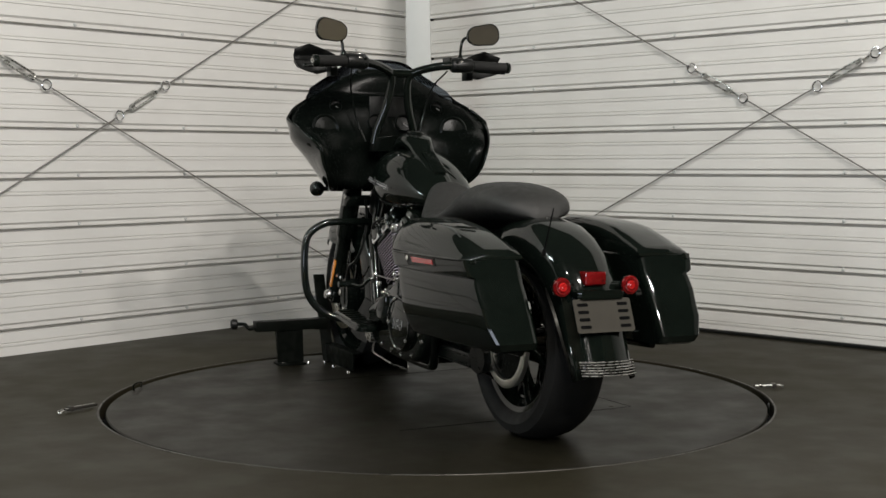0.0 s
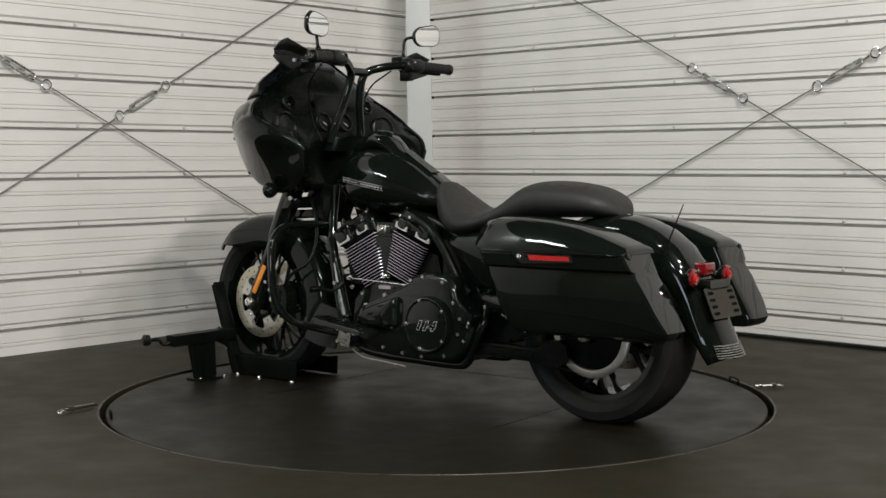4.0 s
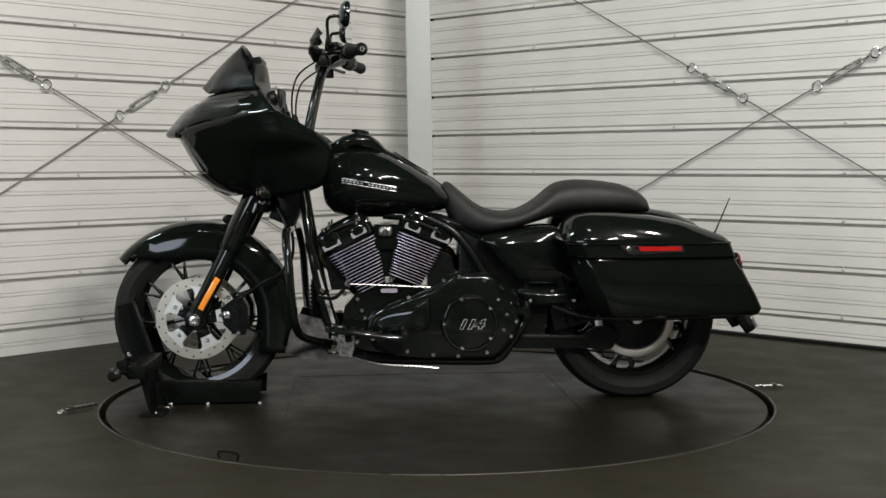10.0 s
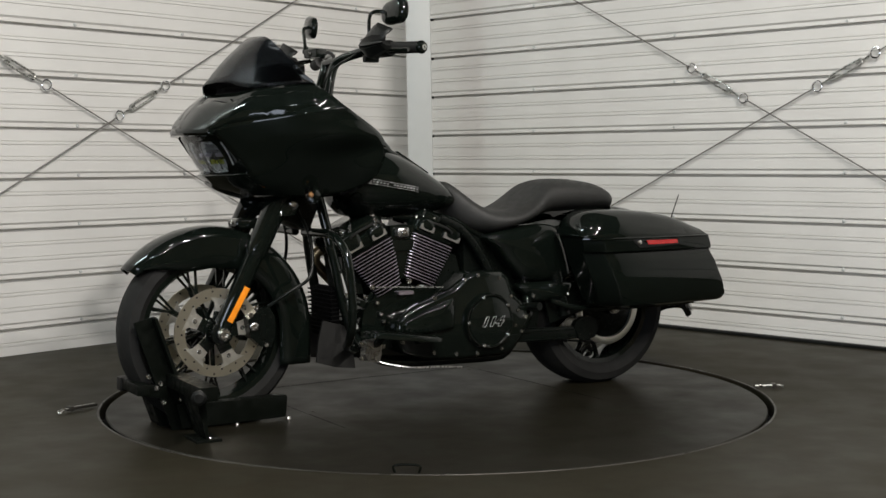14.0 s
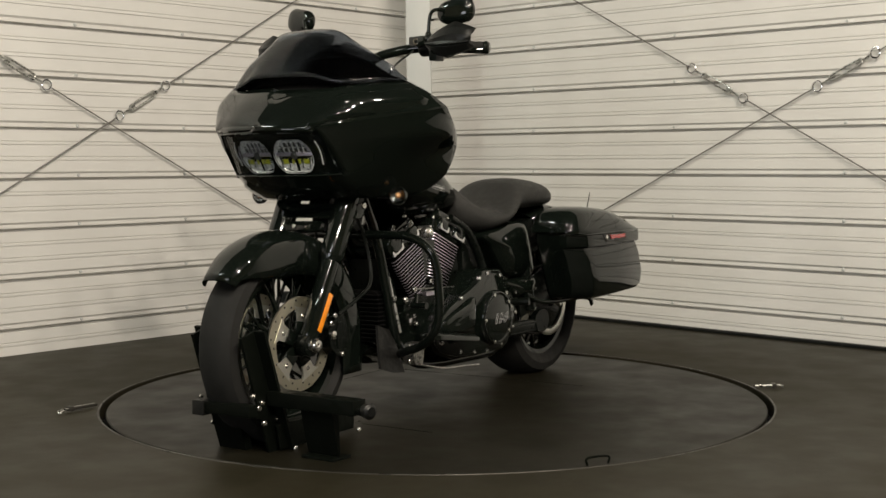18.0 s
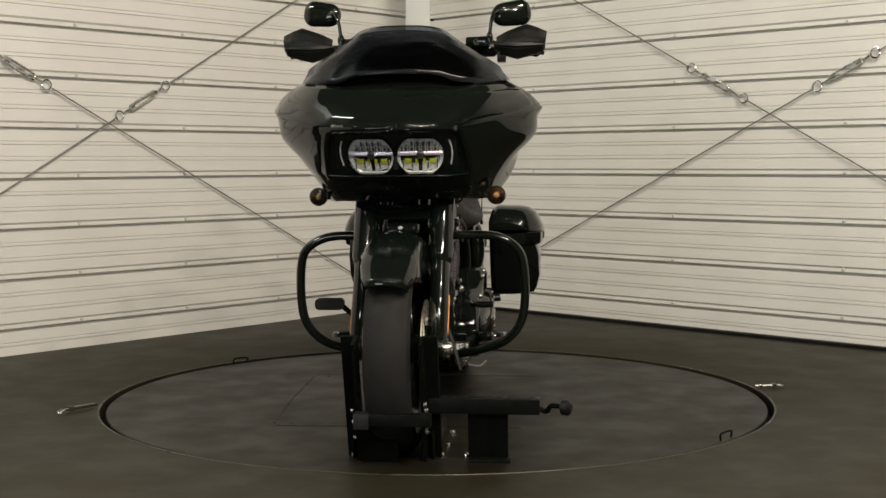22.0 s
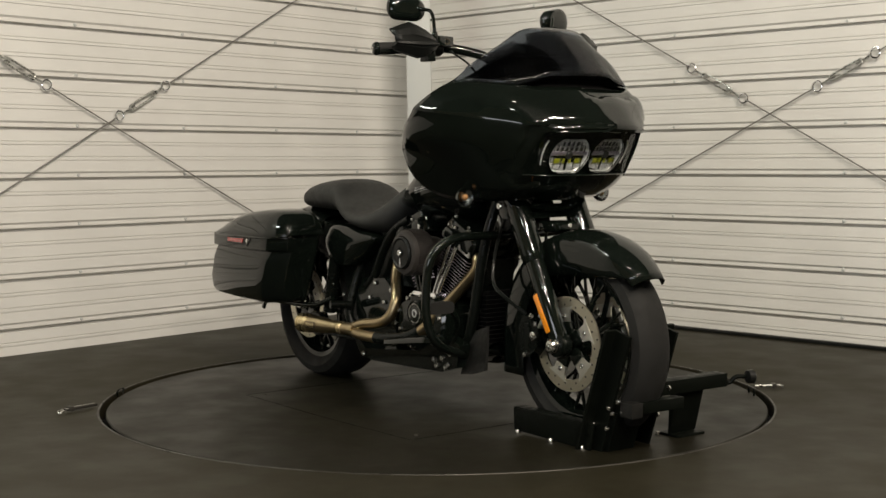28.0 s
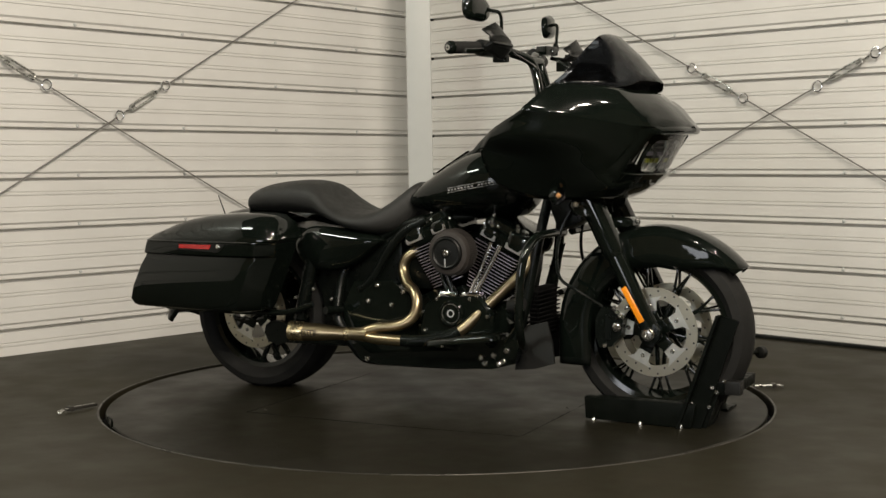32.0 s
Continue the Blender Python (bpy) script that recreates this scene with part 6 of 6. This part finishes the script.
bm = bmesh.new()
tube(bm, smooth([(0.395, -0.085, 0.580), (0.432, -0.100, 0.565), (0.438, -0.108, 0.530), (0.400, -0.117, 0.488), (0.354, -0.127, 0.445), (0.28, -0.155, 0.368), (0.216, -0.185, 0.302), (0.150, -0.215, 0.268), (0.05, -0.238, 0.256), (-0.09, -0.250, 0.256), (-0.158, -0.248, 0.264)], 8), 0.0200, 20)
EX = part("exhaust", bm, PIPE, MOTO, "two-into-one stainless exhaust with golden heat tint")
bm = bmesh.new()
tube(bm, smooth([(-0.015, -0.085, 0.572), (-0.055, -0.098, 0.545), (-0.068, -0.104, 0.500), (-0.040, -0.130, 0.452), (0.005, -0.156, 0.425), (0.026, -0.174, 0.388), (0.022, -0.188, 0.345), (-0.002, -0.203, 0.316), (-0.045, -0.216, 0.302), (-0.11, -0.232, 0.294), (-0.158, -0.245, 0.278)], 8), 0.0200, 20)
part("header_pipe", bm, PIPE, EX)
ax = Vector((-0.273, -0.066, 0.006))
o = Vector((-0.158, -0.246, 0.269))
bm = bmesh.new()
tube(bm, [o - ax * 0.05, o + ax * 0.12, o + ax * 0.3, o + ax * 0.48, o + ax * 0.62, o + ax], [0.028, 0.0235, 0.0240, 0.028, 0.0325, 0.0355], 28)
part("muffler", bm, PIPE, EX, "short megaphone muffler")
bm = bmesh.new()
lathe(bm, [(0.0352, -0.05), (0.0368, -0.045), (0.0368, 0.006), (0.0345, 0.008), (0.029, 0.002), (0.028, -0.06)], o + ax, ax, 28)
part("muffler_tip", bm, PIPEEND, EX)
bm = bmesh.new()
lathe(bm, [(0.0232, -0.010), (0.0255, -0.008), (0.0255, 0.008), (0.0232, 0.010)], o + ax * 0.22, ax, 24, True)
part("clamp", bm, PIPEEND, EX, "narrow band clamp")
side = ax.cross(Vector((0, 0, 1))).normalized()
side = side if side.y < 0 else -side
lift = side.cross(ax).normalized()
bm = bmesh.new()
loft(bm, [[o + ax * (f + 0.0) + (side * math.cos(a) + lift * math.sin(a)) * 0.0352 for a in (-0.42 + 0.14 * k for k in range(7))] for f in (0.62, 0.84)], close=False, caps=False)
mp = part("maker_plate", bm, PLATEM, EX, "small embossed metal plate")
for f in (0.66, 0.70, 0.74, 0.78):
    bm = bmesh.new()
    loft(bm, [[o + ax * g + (side * math.cos(a) + lift * math.sin(a)) * 0.0357 for a in (-0.26 + 0.13 * k for k in range(5))] for g in (f, f + 0.025)], close=False, caps=False)
    part("emboss", bm, PIPEEND, mp)
for f, r in ((0.60, 0.0195), (0.52, 0.0195)):
    p = Vector((0.216, -0.185, 0.302)).lerp(Vector((0.354, -0.127, 0.445)), f)
    bm = bmesh.new()
    lathe(bm, [(0.0182, -0.004), (r + 0.001, -0.004), (r + 0.001, 0.004), (0.0182, 0.004)], p, (0.138, 0.058, 0.143), 18, True)
    part("collar", bm, SATIN, EX)
bm = bmesh.new()
tube(bm, smooth([(0.205, -0.190, 0.295), (0.150, -0.215, 0.268), (0.05, -0.238, 0.256), (0.0, -0.244, 0.2555)], 5), 0.0215, 16)
part("heat_shield", bm, SATIN, EX, "black heat shield")
# heat guard bar and right lower bracket
bm = bmesh.new()
prism(bm, [(0.34, 0.30), (0.44, 0.27), (0.42, 0.19), (0.33, 0.165), (-0.12, 0.15), (-0.21, 0.165), (-0.25, 0.22), (-0.22, 0.225), (-0.17, 0.19), (0.2, 0.225)], -0.14, -0.185)
rb = part("lower_bracket", bm, GLOSSBLK, MOTO, bevel=0.006)
for x, z in ((0.29, 0.205), (0.305, 0.185), (0.36, 0.185), (0.375, 0.195), (0.34, 0.215), (0.39, 0.235), (-0.18, 0.17)):
    bolt_head(rb, (x, -0.185, z), (0, -1, 0), 0.010, 0.010)
# transmission side cover bolts on the right
for x, z in ((-0.05, 0.42), (-0.10, 0.37), (0.0, 0.40), (-0.16, 0.44), (-0.2, 0.38), (-0.12, 0.30), (-0.02, 0.30)):
    bolt_head(CASE, (x, -0.14, z), (0, -1, 0), 0.009, 0.009)
# plug leads and the little chromed fittings under the tank
for pts in ([(0.405, 0.10, 0.60), (0.40, 0.135, 0.635), (0.34, 0.13, 0.665), (0.27, 0.09, 0.685)], [(-0.01, 0.10, 0.60), (-0.005, 0.135, 0.635), (0.05, 0.13, 0.665), (0.12, 0.09, 0.685)]):
    bm = bmesh.new()
    tube(bm, smooth(pts, 5), 0.0045, 8)
    part("plug_lead", bm, RUBBER, MOTO)
for s in (-1, 1):
    for x, z, r in ((0.30, 0.672, 0.010), (0.105, 0.668, 0.008), (0.40, 0.655, 0.007)):
        bm = bmesh.new()
        lathe(bm, [(r, -0.014), (r, 0.006), (r * 0.7, 0.008), (r * 0.7, 0.02), (r * 0.3, 0.022)], (x, s * 0.112, z), (0, s * 0.2, 1), 12)
        part("tank_fitting", bm, CHROME, MOTO)
bm = bmesh.new()
lathe(bm, [(0.030, -0.05), (0.036, -0.045), (0.036, 0.03), (0.030, 0.038), (0.01, 0.04)], (0.415, 0.0, 0.25), (1, 0, 0), 24)
part("oil_filter", bm, GLOSSBLK, MOTO)


# ---- what moves: the turntable turns once a minute or so, carrying motorcycle and chock
def motions():
    rows, moto, chock = [], [], []
    for k in range(17):
        t = 2.0 * k
        h = 113.814 + 6.8305 * t - 0.1065 * ((t - 16.0) / 16.0) ** 2
        rows.append((t, pose(0, 0, -0.004, 0, 0, h)))
        chock.append((t, pose(0, 0, 0, 0, 0, h) @ pose(0, -0.025, -0.007)))
        moto.append((t, pose(0, 0, 0, 0, 0, h) @ pose(0, -0.025, -0.007, 0.5)))
    walk(TABLE, rows)
    walk(CHOCK, chock)
    walk(MOTO, moto)


motions()
